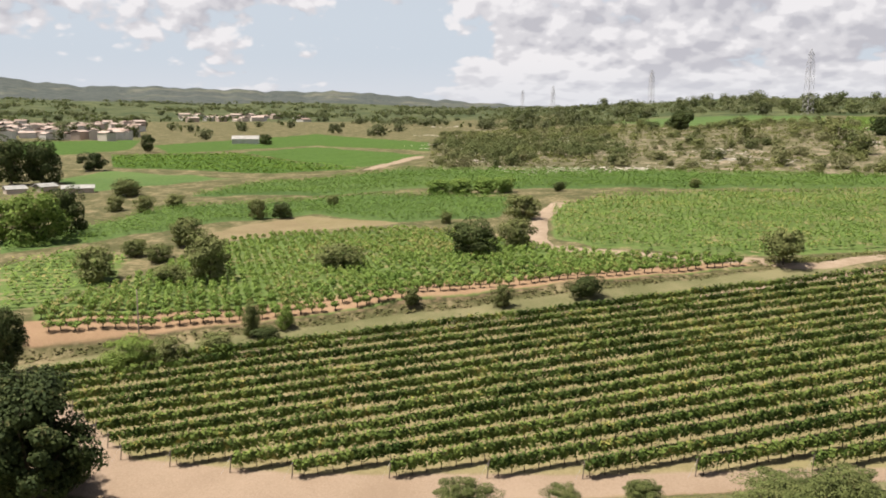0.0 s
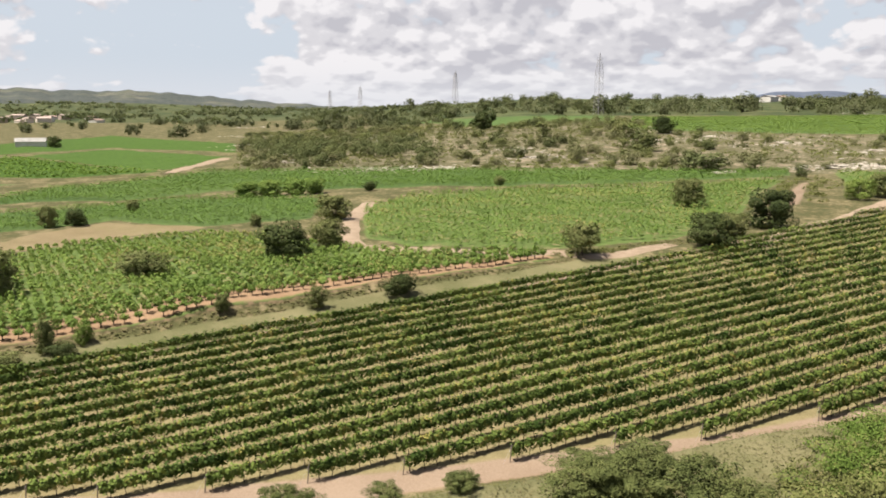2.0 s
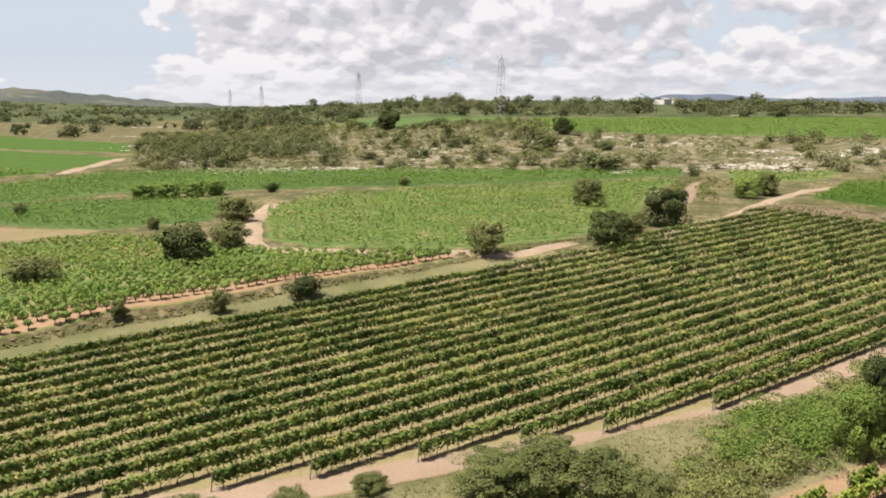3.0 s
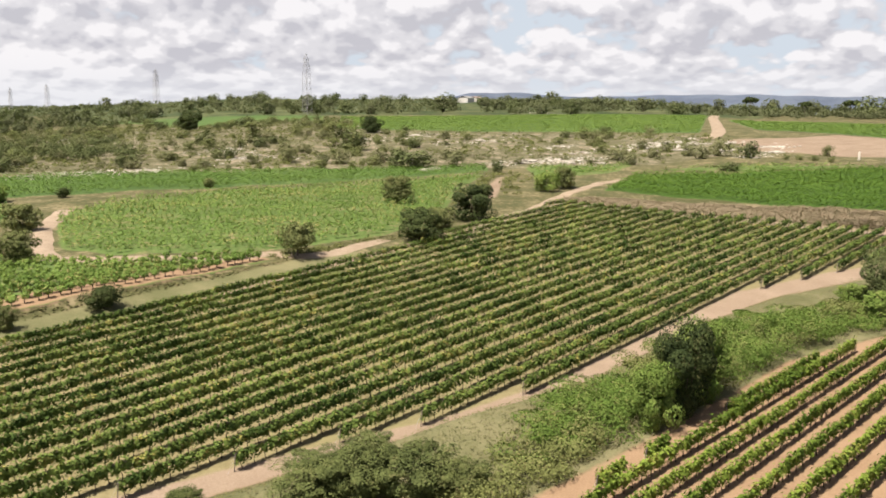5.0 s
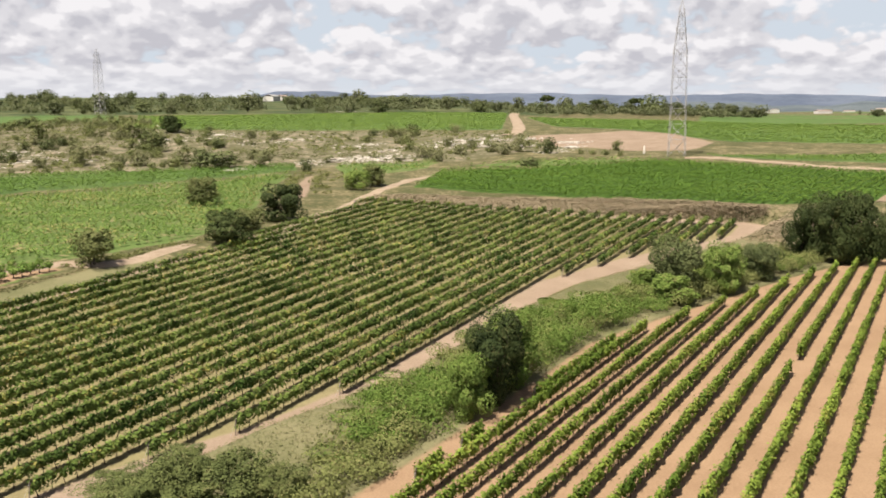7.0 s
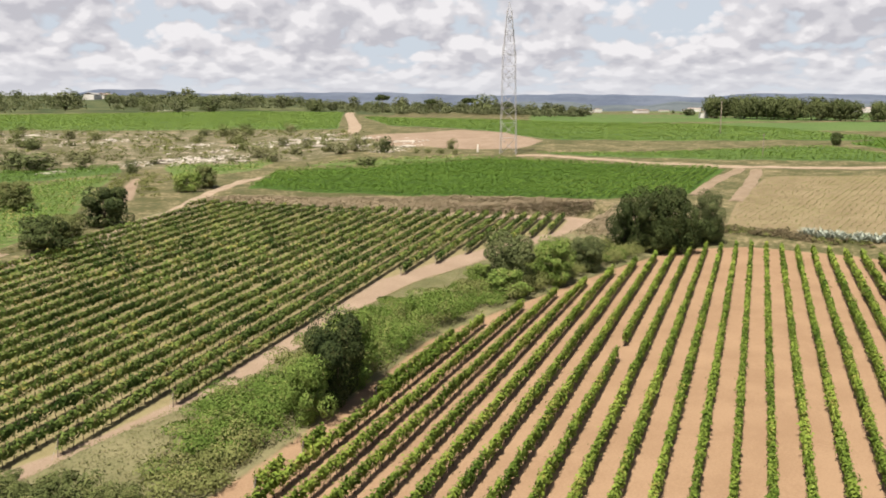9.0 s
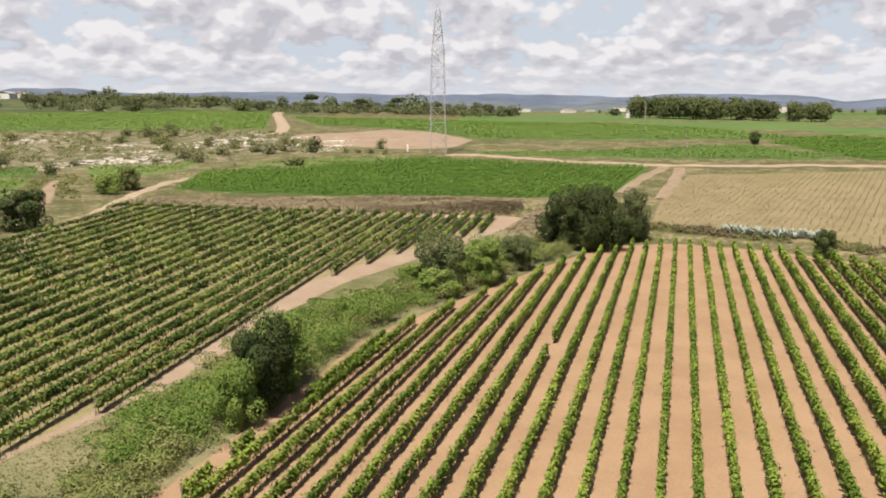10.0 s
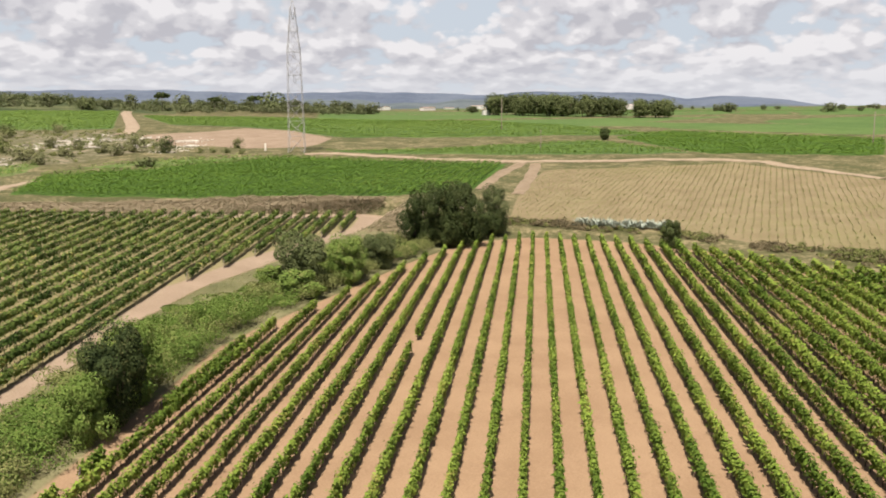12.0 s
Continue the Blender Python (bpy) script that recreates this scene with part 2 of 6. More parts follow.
def ground_material():
    m, n = material("ground")
    where = n.add("ShaderNodeNewGeometry").outputs["Position"]
    broad, mid = n.noise(where, 0.02, 3.0), n.noise(where, 0.16, 4.0)
    clumps, fine = n.noise(where, 0.9, 4.0), n.noise(where, 6.0, 3.0)

    def area(name, ragged, soft):
        """1 inside an area, 0 outside; its edge wanders by ragged metres."""
        away = n.add("ShaderNodeAttribute", attribute_name=name).outputs["Fac"]
        wander = n.math("MULTIPLY", n.math("SUBTRACT", n.math("ADD", n.math("MULTIPLY", mid, 0.5), n.math("MULTIPLY", clumps, 0.5)), 0.5), ragged * 4)
        return n.ramp(n.math("ADD", away, wander), -soft, soft, 1.0, 0.0)

    dry = n.mix(n.ramp(clumps, 0.3, 0.7), (0.128, 0.104, 0.054), (0.200, 0.162, 0.095))
    wild = n.mix(n.ramp(n.math("ADD", n.math("MULTIPLY", mid, 0.6), n.math("MULTIPLY", clumps, 0.4)), 0.42, 0.66), (0.062, 0.062, 0.026), dry)
    soil = n.mix(n.ramp(n.math("ADD", n.math("MULTIPLY", mid, 0.5), n.math("MULTIPLY", fine, 0.5)), 0.36, 0.64), (0.205, 0.131, 0.080), (0.252, 0.167, 0.104))
    green = n.mix(n.ramp(n.math("ADD", n.math("MULTIPLY", broad, 0.5), n.math("MULTIPLY", clumps, 0.5)), 0.35, 0.65), (0.052, 0.090, 0.026), (0.082, 0.122, 0.036))
    deep = n.mix(n.ramp(clumps, 0.3, 0.7), (0.034, 0.066, 0.012), (0.060, 0.104, 0.019))
    turf = n.mix(n.ramp(n.math("ADD", n.math("MULTIPLY", mid, 0.7), n.math("MULTIPLY", fine, 0.3)), 0.38, 0.64), (0.100, 0.099, 0.046), (0.158, 0.142, 0.076))
    stony = n.mix(n.ramp(n.math("ADD", n.math("MULTIPLY", mid, 0.55), n.math("MULTIPLY", clumps, 0.45)), 0.46, 0.66), (0.084, 0.079, 0.040), (0.255, 0.206, 0.154))
    forest = n.mix(n.ramp(n.math("ADD", n.math("MULTIPLY", broad, 0.4), n.math("MULTIPLY", n.noise(where, 0.05, 5.0), 0.6)), 0.42, 0.64), (0.034, 0.048, 0.020), (0.102, 0.105, 0.048))
    colour = n.mix(area("forest", 8.0, 12.0), wild, forest)
    colour = n.mix(area("rocky", 3.0, 1.5), colour, stony)
    colour = n.mix(area("turf", 0.7, 0.4), colour, turf)
    cut = n.mix(n.ramp(clumps, 0.40, 0.60), (0.047, 0.043, 0.020), (0.128, 0.089, 0.056))
    colour = n.mix(area("scarp", 0.9, 0.5), colour, cut)
    colour = n.mix(area("green", 0.5, 0.3), colour, green)
    weeds = n.mix(n.ramp(n.math("ADD", n.math("MULTIPLY", mid, 0.45), n.math("MULTIPLY", clumps, 0.55)), 0.51, 0.66), (0.084, 0.122, 0.034), (0.205, 0.166, 0.088))
    colour = n.mix(area("weedy", 0.6, 0.4), colour, weeds)
    colour = n.mix(area("deep", 0.5, 0.3), colour, deep)
    colour = n.mix(area("soil", 0.5, 0.35), colour, soil)
    pale = n.mix(n.ramp(n.math("ADD", n.math("MULTIPLY", mid, 0.5), n.math("MULTIPLY", fine, 0.5)), 0.36, 0.64), (0.200, 0.145, 0.103), (0.252, 0.188, 0.139))
    colour = n.mix(area("hill_soil", 0.5, 0.35), colour, pale)
    colour = n.mix(area("bare", 0.8, 0.5), colour, n.mix(n.ramp(n.math("ADD", n.math("MULTIPLY", mid, 0.5), n.math("MULTIPLY", fine, 0.5)), 0.36, 0.64), (0.168, 0.120, 0.084), (0.235, 0.176, 0.130)))
    meadow = n.mix(n.ramp(n.math("ADD", n.math("MULTIPLY", clumps, 0.5), n.math("MULTIPLY", fine, 0.5)), 0.36, 0.64), (0.152, 0.126, 0.064), (0.212, 0.174, 0.096))
    meadow = n.mix(n.ramp(n.math("ADD", n.math("MULTIPLY", n.noise(where, 0.035, 3.0), 0.6), n.math("MULTIPLY", clumps, 0.4)), 0.46, 0.66), meadow, (0.168, 0.148, 0.070))
    colour = n.mix(area("rows", 0.3, 0.3), colour, meadow)
    parched = n.mix(n.ramp(n.math("ADD", n.math("MULTIPLY", mid, 0.5), n.math("MULTIPLY", fine, 0.5)), 0.36, 0.64), (0.142, 0.110, 0.062), (0.192, 0.150, 0.090))
    parched = n.mix(n.ramp(n.math("ADD", n.math("MULTIPLY", broad, 0.6), n.math("MULTIPLY", clumps, 0.4)), 0.46, 0.62, 0.0, 0.35), parched, (0.135, 0.132, 0.048))
    colour = n.mix(area("parched", 0.5, 0.35), colour, parched)
    height = n.math("ADD", n.math("MULTIPLY", clumps, 0.7), n.math("MULTIPLY", fine, 0.3))
    finish(n, colour, 0.95, bump(n, height, 0.6, 0.25), 0.0, 0.1)
    return m


GROUND = ground_material()

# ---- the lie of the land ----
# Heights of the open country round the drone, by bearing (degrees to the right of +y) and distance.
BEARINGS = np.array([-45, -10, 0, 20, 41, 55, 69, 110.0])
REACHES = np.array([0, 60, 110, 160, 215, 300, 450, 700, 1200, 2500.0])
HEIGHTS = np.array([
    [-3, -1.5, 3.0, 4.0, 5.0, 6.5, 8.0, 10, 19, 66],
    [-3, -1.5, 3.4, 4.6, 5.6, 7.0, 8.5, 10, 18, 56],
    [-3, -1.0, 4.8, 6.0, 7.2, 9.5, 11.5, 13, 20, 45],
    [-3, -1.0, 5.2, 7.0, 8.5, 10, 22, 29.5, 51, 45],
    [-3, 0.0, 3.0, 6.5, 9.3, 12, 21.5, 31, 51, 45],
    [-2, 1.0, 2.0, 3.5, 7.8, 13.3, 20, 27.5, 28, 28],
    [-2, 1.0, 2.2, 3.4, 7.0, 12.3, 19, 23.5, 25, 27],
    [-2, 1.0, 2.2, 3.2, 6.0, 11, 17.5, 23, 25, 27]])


def between(knots, v):
    i = np.clip(np.searchsorted(knots, v) - 1, 0, len(knots) - 2)
    return i, np.clip((v - knots[i]) / (knots[i + 1] - knots[i]), 0, 1)


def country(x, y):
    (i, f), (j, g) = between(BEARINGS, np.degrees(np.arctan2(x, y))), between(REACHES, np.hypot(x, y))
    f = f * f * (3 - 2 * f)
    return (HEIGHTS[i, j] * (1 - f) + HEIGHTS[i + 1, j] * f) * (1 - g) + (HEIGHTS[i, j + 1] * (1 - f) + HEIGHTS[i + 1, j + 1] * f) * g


def outside(corners, x, y):
    """Metres from a plot's edge; negative inside it."""
    x, y = np.asarray(x, float), np.asarray(y, float)
    d, inside = np.full(x.shape, 1e9), np.zeros(x.shape, bool)
    for (x0, y0), (x1, y1) in zip(corners, corners[1:] + corners[:1]):
        ex, ey = x1 - x0, y1 - y0
        t = np.clip(((x - x0) * ex + (y - y0) * ey) / (ex * ex + ey * ey + 1e-9), 0, 1)
        d = np.minimum(d, np.hypot(x - x0 - t * ex, y - y0 - t * ey))
        inside ^= ((y0 > y) != (y1 > y)) & (x < ex * (y - y0) / (ey if ey else 1e-9) + x0)
    return np.where(inside, -d, d)


class Slope:
    """An evenly tilted vineyard: bearing of its rows, height under the drone, rise along and across, and its corners (along, across)."""

    def __init__(self, bearing, height, rise, cross_rise, corners):
        a = radians(bearing)
        self.bearing, self.height, self.rise, self.cross_rise, self.corners = bearing, height, rise, cross_rise, corners
        self.row, self.side = np.array([math.sin(a), math.cos(a)]), np.array([-math.cos(a), math.sin(a)])

    def split(self, x, y):
        return x * self.row[0] + y * self.row[1], x * self.side[0] + y * self.side[1]

    def place(self, along, across):
        x, y = along * self.row + across * self.side
        return x, y, self.height + self.rise * along + self.cross_rise * across

    def blend(self, x, y, z, corners, reach):
        along, across = self.split(x, y)
        w = np.clip(1 - outside(corners, along, across) / reach, 0, 1)
        w = w * w * (3 - 2 * w)
        return z * (1 - w) + (self.height + self.rise * along + self.cross_rise * across) * w


UPPER = Slope(72.58, -9.62, 0.0488, 0.11, [(-30, 96.5), (-14, 96), (60, 96), (110, 99), (157, 102), (200, 30.5), (201, 24.5), (176, 28), (148, 37.5), (126, 44), (110, 46), (89, 46), (75, 47), (63, 49.8), (52, 52), (43, 54), (28, 57.5), (11, 63), (-5, 68.5), (-16, 74)])
LOWER = Slope(75.47, 0.0, 0.0173, 0.0, [(20, 36.5), (59, 35), (92, 35), (106, 31.5), (124, 26), (141, 21), (162, 13), (168.5, 1), (164, -17), (155, -30.5), (142, -42), (133, -53), (110, -70), (20, -60)])


def wobble(x, y, size, seed=0.0):
    """Cheap smooth variation between about -1 and 1."""
    u, v = x / size + seed, y / size - seed * 1.7
    return (np.sin(u * 1.3 + 2.1 * np.sin(v * 0.7)) + np.sin(v * 1.7 + 1.8 * np.sin(u * 0.9 + 1.3)) + 0.6 * np.sin(u * 3.1 + v * 2.3)) / 2.6


UPPER_PLANTED = [(-15, 95.5), (60, 95.5), (110, 98), (156, 101), (170, 72.6), (189, 41.3), (198, 30.2), (182, 30.0), (148.3, 42.2), (126.5, 47.6), (125, 48.4), (74.6, 48.8), (59.3, 51.5), (50.4, 54.4), (32.7, 59.2), (23.7, 62.3), (8.4, 67.4), (-5, 74.5)]
# the upper vineyard's level reaches on under the grass strip, up to the foot of a steep bank
UPPER_LEVEL = [(-30, 101.5), (-14, 101), (60, 101.5), (90, 102.5), (112, 100.5), (157, 102), (200, 30.5), (201, 24.5), (176, 28), (148, 37.5), (126, 44), (110, 46), (89, 46), (75, 47), (63, 49.8), (52, 52), (43, 54), (28, 57.5), (11, 63), (-5, 68.5), (-30, 76)]


def verge(along):
    """How far across the grass strip reaches up to the track below the upper vineyard."""
    return np.interp(along, [-30, 0, 25, 45, 60, 75, 100, 128, 158, 192, 212], [71, 66, 58, 52, 47.5, 46, 46, 43, 37, 26.5, 24])


def ground_z(x, y):
    x, y = np.asarray(x, float), np.asarray(y, float)
    tilled = np.minimum(outside(UPPER.corners, *UPPER.split(x, y)), outside(LOWER.corners, *LOWER.split(x, y)))
    rough = np.clip(tilled / 4, 0, 1) * (0.30 * wobble(x, y, 7.0) + 0.10 * wobble(x, y, 2.4, 3.0))
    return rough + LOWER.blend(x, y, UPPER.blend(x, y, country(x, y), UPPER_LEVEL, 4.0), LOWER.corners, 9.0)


def height_at(x, y):
    return float(ground_z(np.array([x]), np.array([y]))[0])


# ---- plots, by their corners in plan ----
BUSH_VINES = [(-46, 94), (-32, 99), (-10, 106), (17, 115), (46, 124), (44, 128), (20, 138), (12, 149), (-9, 164), (-31, 163), (-39, 154), (-45, 125), (-51, 104)]
LEFT_VINES = [(-69, 131), (-63, 147), (-52, 141), (-48, 121), (-52, 106), (-55, 103)]
FALLOW = [(-46, 164), (-41, 177), (-30, 190), (-7, 172), (-25, 168), (-40, 156)]
VALLEY = [(-74, 141), (-66, 152), (-49, 177), (-29, 192), (-10, 174), (12, 178), (19, 213), (-25, 227), (-66, 204), (-73, 173), (-82, 156)]
SLOPE = [(24, 190), (38, 209), (64, 216), (113, 215), (148, 214), (119, 185), (96, 155), (71, 135), (48, 131), (26, 140), (20, 152)]
STRIP = [(-69, 228), (-7, 235), (33, 233), (67, 226), (154, 222), (164, 237), (118, 267), (38, 290), (-16, 294), (-56, 270)]
PLOT_A = [(-154, 398), (-101, 422), (-30, 313), (-64, 301), (-125, 324)]
PLOT_B = [(-102, 432), (-73, 495), (-6, 366), (-29, 315)]
PLOT_C = [(-170, 503), (-108, 733), (-8, 499), (-6, 400), (-75, 510), (-133, 419)]
PLOT_D = [(-189, 370), (-164, 449), (-206, 588), (-274, 538)]
PLOT_E = [(-100, 237), (-68, 280), (-119, 308), (-123, 272)]
TERRACE = [(147, 161), (181, 186), (213, 169), (252, 149), (264, 78), (208, 71), (194, 87)]
TERRACE_BACK = [(197, 194), (234, 174), (252, 153), (215, 170)]
TERRACE_LEFT = [(152, 193), (171, 226), (203, 208), (176, 192)]
PLATEAU = [(187, 407), (261, 558), (511, 448), (324, 288), (204, 385)]
PLATEAU_LEFT = [(113, 816), (131, 580), (122, 458), (215, 485), (259, 586), (167, 626)]
PLAIN_A = [(462, 388), (491, 298), (522, 176), (397, 46), (367, 108), (336, 178), (369, 231), (375, 296)]
PLAIN_B = [(273, 152), (308, 113), (354, 66), (310, 24), (288, 85), (275, 133)]
PLAIN_C = [(370, 62), (418, 46), (385, -43), (314, -35), (311, 21)]
PLAIN_D = [(533, 177), (483, -53), (404, -45), (434, 45), (463, 74)]
BARE = [(304, 255), (364, 240), (361, 213), (327, 174), (283, 162), (271, 184), (269, 213)]
YOUNG = [(202, 57), (252, 63), (283, 12), (272, -6), (251, -29), (160, -19), (169, 16), (174, 39), (175, 51)]
ROCKY = [(-5, 293), (-2, 699), (33, 773), (135, 458), (235, 531), (201, 380), (317, 279), (291, 247), (262, 207), (206, 205), (164, 227), (129, 252), (82, 277), (27, 297)]
BUSH_FRONT = [(-47, 93.4), (-32, 98.8), (-10, 106.6), (17, 115.1), (46, 124.6), (43.5, 130), (14.5, 121), (-12.5, 112.5), (-35, 104.5), (-50, 99)]
FAR_STRIPS = [[(a + 6, 208 - 46 * k), (a + w, 214 - 46 * k), (a + w + 14, 172 - 46 * k), (a + 12, 170 - 46 * k)] for k in range(9) for a, w in ((672, 110), (790, 150), (950, 190))]
SOIL_PLOTS = [BUSH_FRONT]
GULLY = [(146, 205), (148, 204), (134, 187), (125, 175), (117, 165), (115, 166), (124, 177), (132, 189)]
BARE_PLOTS = [BARE, GULLY]
PARCHED_PLOTS = [FALLOW, YOUNG]
WEEDY_PLOTS = [BUSH_VINES, LEFT_VINES, SLOPE, TERRACE_BACK, TERRACE_LEFT]
GREEN_PLOTS = [VALLEY, STRIP, PLOT_E, PLATEAU, PLATEAU_LEFT, PLAIN_A, PLAIN_B, PLAIN_D] + FAR_STRIPS[::3] + FAR_STRIPS[1::3]
DEEP_PLOTS = [PLOT_A, PLOT_B, PLOT_C, PLOT_D, TERRACE, PLAIN_C] + FAR_STRIPS[2::3]
# outcrops: place, reach and number of rocks
ROCK_BEDS = [(34, 287, 9, 10), (47, 290, 10, 16), (58, 290, 8, 10), (6, 624, 10, 14), (0, 855, 8, 8), (108, 331, 8, 8), (109, 308, 9, 12), (174, 343, 8, 6), (184, 238, 7, 12), (197, 236, 7, 12), (200, 229, 6, 8), (202, 312, 8, 8), (247, 251, 5, 9), (263, 256, 6, 10), (273, 253, 6, 10), (285, 219, 6, 10), (260, 220, 5, 6), (421, 536, 10, 8), (109, 339, 6, 8), (249, 237, 4, 6), (250, 198, 4, 5), (275, 259, 6, 9), (291, 243, 5, 8), (266, 203, 5, 7), (223, 273, 6, 7), (248, 257, 6, 8), (216, 250, 6, 6), (178, 241, 5, 8), (189, 234, 5, 8), (200, 229, 5, 8), (148, 240, 5, 5), (211, 354, 9, 8), (210, 315, 8, 7), (187, 343, 9, 8), (21, 334, 6, 8), (2, 420, 5, 9), (0, 465, 6, 9)]


def mesh_of(name, verts, faces, mat, smooth=False):
    me = bpy.data.meshes.new(name)
    me.from_pydata([tuple(v) for v in verts], [], faces)
    for m in (mat if isinstance(mat, (list, tuple)) else [mat]):
        me.materials.append(m)
    if smooth:
        me.shade_smooth()
    return me


def quads_mesh(name, corners, mat):
    """A mesh of loose quads from an array (n, 4, 3)."""
    corners = np.asarray(corners, np.float32)
    n = len(corners)
    me = bpy.data.meshes.new(name)
    me.vertices.add(4 * n), me.loops.add(4 * n), me.polygons.add(n)
    me.vertices.foreach_set("co", corners.ravel())
    me.loops.foreach_set("vertex_index", np.arange(4 * n, dtype=np.int32))
    me.polygons.foreach_set("loop_start", np.arange(0, 4 * n, 4, dtype=np.int32))
    me.polygons.foreach_set("loop_total", np.full(n, 4, np.int32))
    me.materials.append(mat)
    me.update(calc_edges=True)
    return me


def part(name, me, parent, label="", m=None):
    ob = new(name, me)
    ob.parent = parent
    if m is not None:
        ob.matrix_basis = m
    if label:
        ob["label"] = label
    return ob


def anchor(name, x=0.0, y=0.0, z=0.0, turn=0.0):
    ob = new(name)
    ob.empty_display_size = 0.3
    ob.matrix_basis = pose(x, y, z, 0, 0, turn)
    return ob


def build_ground():
    fine = np.arange(-46, 116.01, 0.36)
    angles = np.radians(np.concatenate([fine, np.arange(120, 314, 5.0)]))
    reach = np.concatenate([[6, 20, 34], np.geomspace(44, 1300, 280), np.geomspace(1400, 4900, 14)])
    na, nr = len(angles), len(reach)
    a, r = np.meshgrid(angles, reach, indexing="ij")
    x, y = (r * np.sin(a)).ravel(), (r * np.cos(a)).ravel()
    z = ground_z(x, y)
    far = np.clip((r.ravel() - 700) / 1500, 0, 1)
    z = z + far * 5 * wobble(x, y, 190.0, 1.0)
    idx = np.arange(na * nr).reshape(na, nr)
    nxt = np.roll(idx, -1, axis=0)
    faces = np.stack([idx[:, :-1], idx[:, 1:], nxt[:, 1:], nxt[:, :-1]], -1).reshape(-1, 4)
    centre = len(x)
    x, y, z = np.append(x, 0), np.append(y, 0), np.append(z, -3.0)
    cap = np.stack([idx[:, 0], nxt[:, 0], np.full(na, centre), np.full(na, centre)], -1)
    me = bpy.data.meshes.new("ground")
    loops = np.concatenate([faces.ravel(), cap[:, :3].ravel()]).astype(np.int32)
    me.vertices.add(len(x)), me.loops.add(len(loops)), me.polygons.add(len(faces) + na)
    me.vertices.foreach_set("co", np.stack([x, y, z], -1).astype(np.float32).ravel())
    me.loops.foreach_set("vertex_index", loops)
    me.polygons.foreach_set("loop_start", np.concatenate([np.arange(0, 4 * len(faces), 4), 4 * len(faces) + np.arange(0, 3 * na, 3)]).astype(np.int32))
    me.polygons.foreach_set("loop_total", np.concatenate([np.full(len(faces), 4), np.full(na, 3)]).astype(np.int32))

    def nearest(plots):
        d = np.full(len(x), 60.0)
        for corners in plots:
            d = np.minimum(d, outside(corners, x, y))
        return np.clip(d, -60, 60)

    along, across = UPPER.split(x, y)
    soil = np.minimum(nearest(SOIL_PLOTS), np.minimum(outside(UPPER.corners, along, across), outside(LOWER.corners, *LOWER.split(x, y))))
    # a mown strip of grass above the trellised vineyard, broken ground on the bank over it
    strip = np.maximum(np.abs(across - (99.0 + 0.02 * along)) - 2.2, np.maximum(along - 95, -30 - along))
    # rough grass between the two vineyards
    al, cl = LOWER.split(x, y)
    between_rows = np.maximum(np.interp(al, [0, 92, 110, 143, 165], [35.6, 34.8, 31.2, 21.2, 13.4]) - cl, across - verge(along))
    strip = np.minimum(strip, np.maximum(between_rows, np.maximum(-30 - al, al - 168)))
    distance, bearing = np.hypot(x, y), np.degrees(np.arctan2(x, y))
    forest = np.where((distance > 1100) & (bearing < 60), -60.0, np.where((distance > 640) & (bearing > 8) & (bearing < 52), -60.0, 60.0))
    strip = np.clip(strip, -60, 60)
    # the plain beyond the nearer plots is green too, with pale headlands between its fields
    far_plain = np.clip(np.maximum(np.maximum(455 - distance, 61 - bearing) * 2.0, 10 - 40 * np.abs(wobble(x, y, 120.0, 7.0))), -60, 60)
    areas = {"soil": soil, "hill_soil": np.clip(outside(UPPER.corners, along, across), -60, 60), "green": np.minimum(nearest(GREEN_PLOTS), far_plain), "weedy": nearest(WEEDY_PLOTS), "deep": nearest(DEEP_PLOTS), "rocky": nearest([ROCKY]), "turf": strip, "scarp": np.maximum(np.abs(across - (104.2 + 0.01 * along)) - 1.0, np.maximum(along - 75, -30 - along)), "bare": nearest(BARE_PLOTS), "parched": nearest(PARCHED_PLOTS), "rows": np.clip(outside(UPPER_PLANTED, along, across) + 0.6, -60, 60), "forest": forest}
    for name, values in areas.items():
        me.attributes.new(name, "FLOAT", "POINT").data.foreach_set("value", values.astype(np.float32))
    me.materials.append(GROUND)
    me.update(calc_edges=True)
    me.shade_smooth()
    tagged(new("ground", me), "rolling farmland of tan soil, dry grass and green plots", "ground", kind="structure")


build_ground()


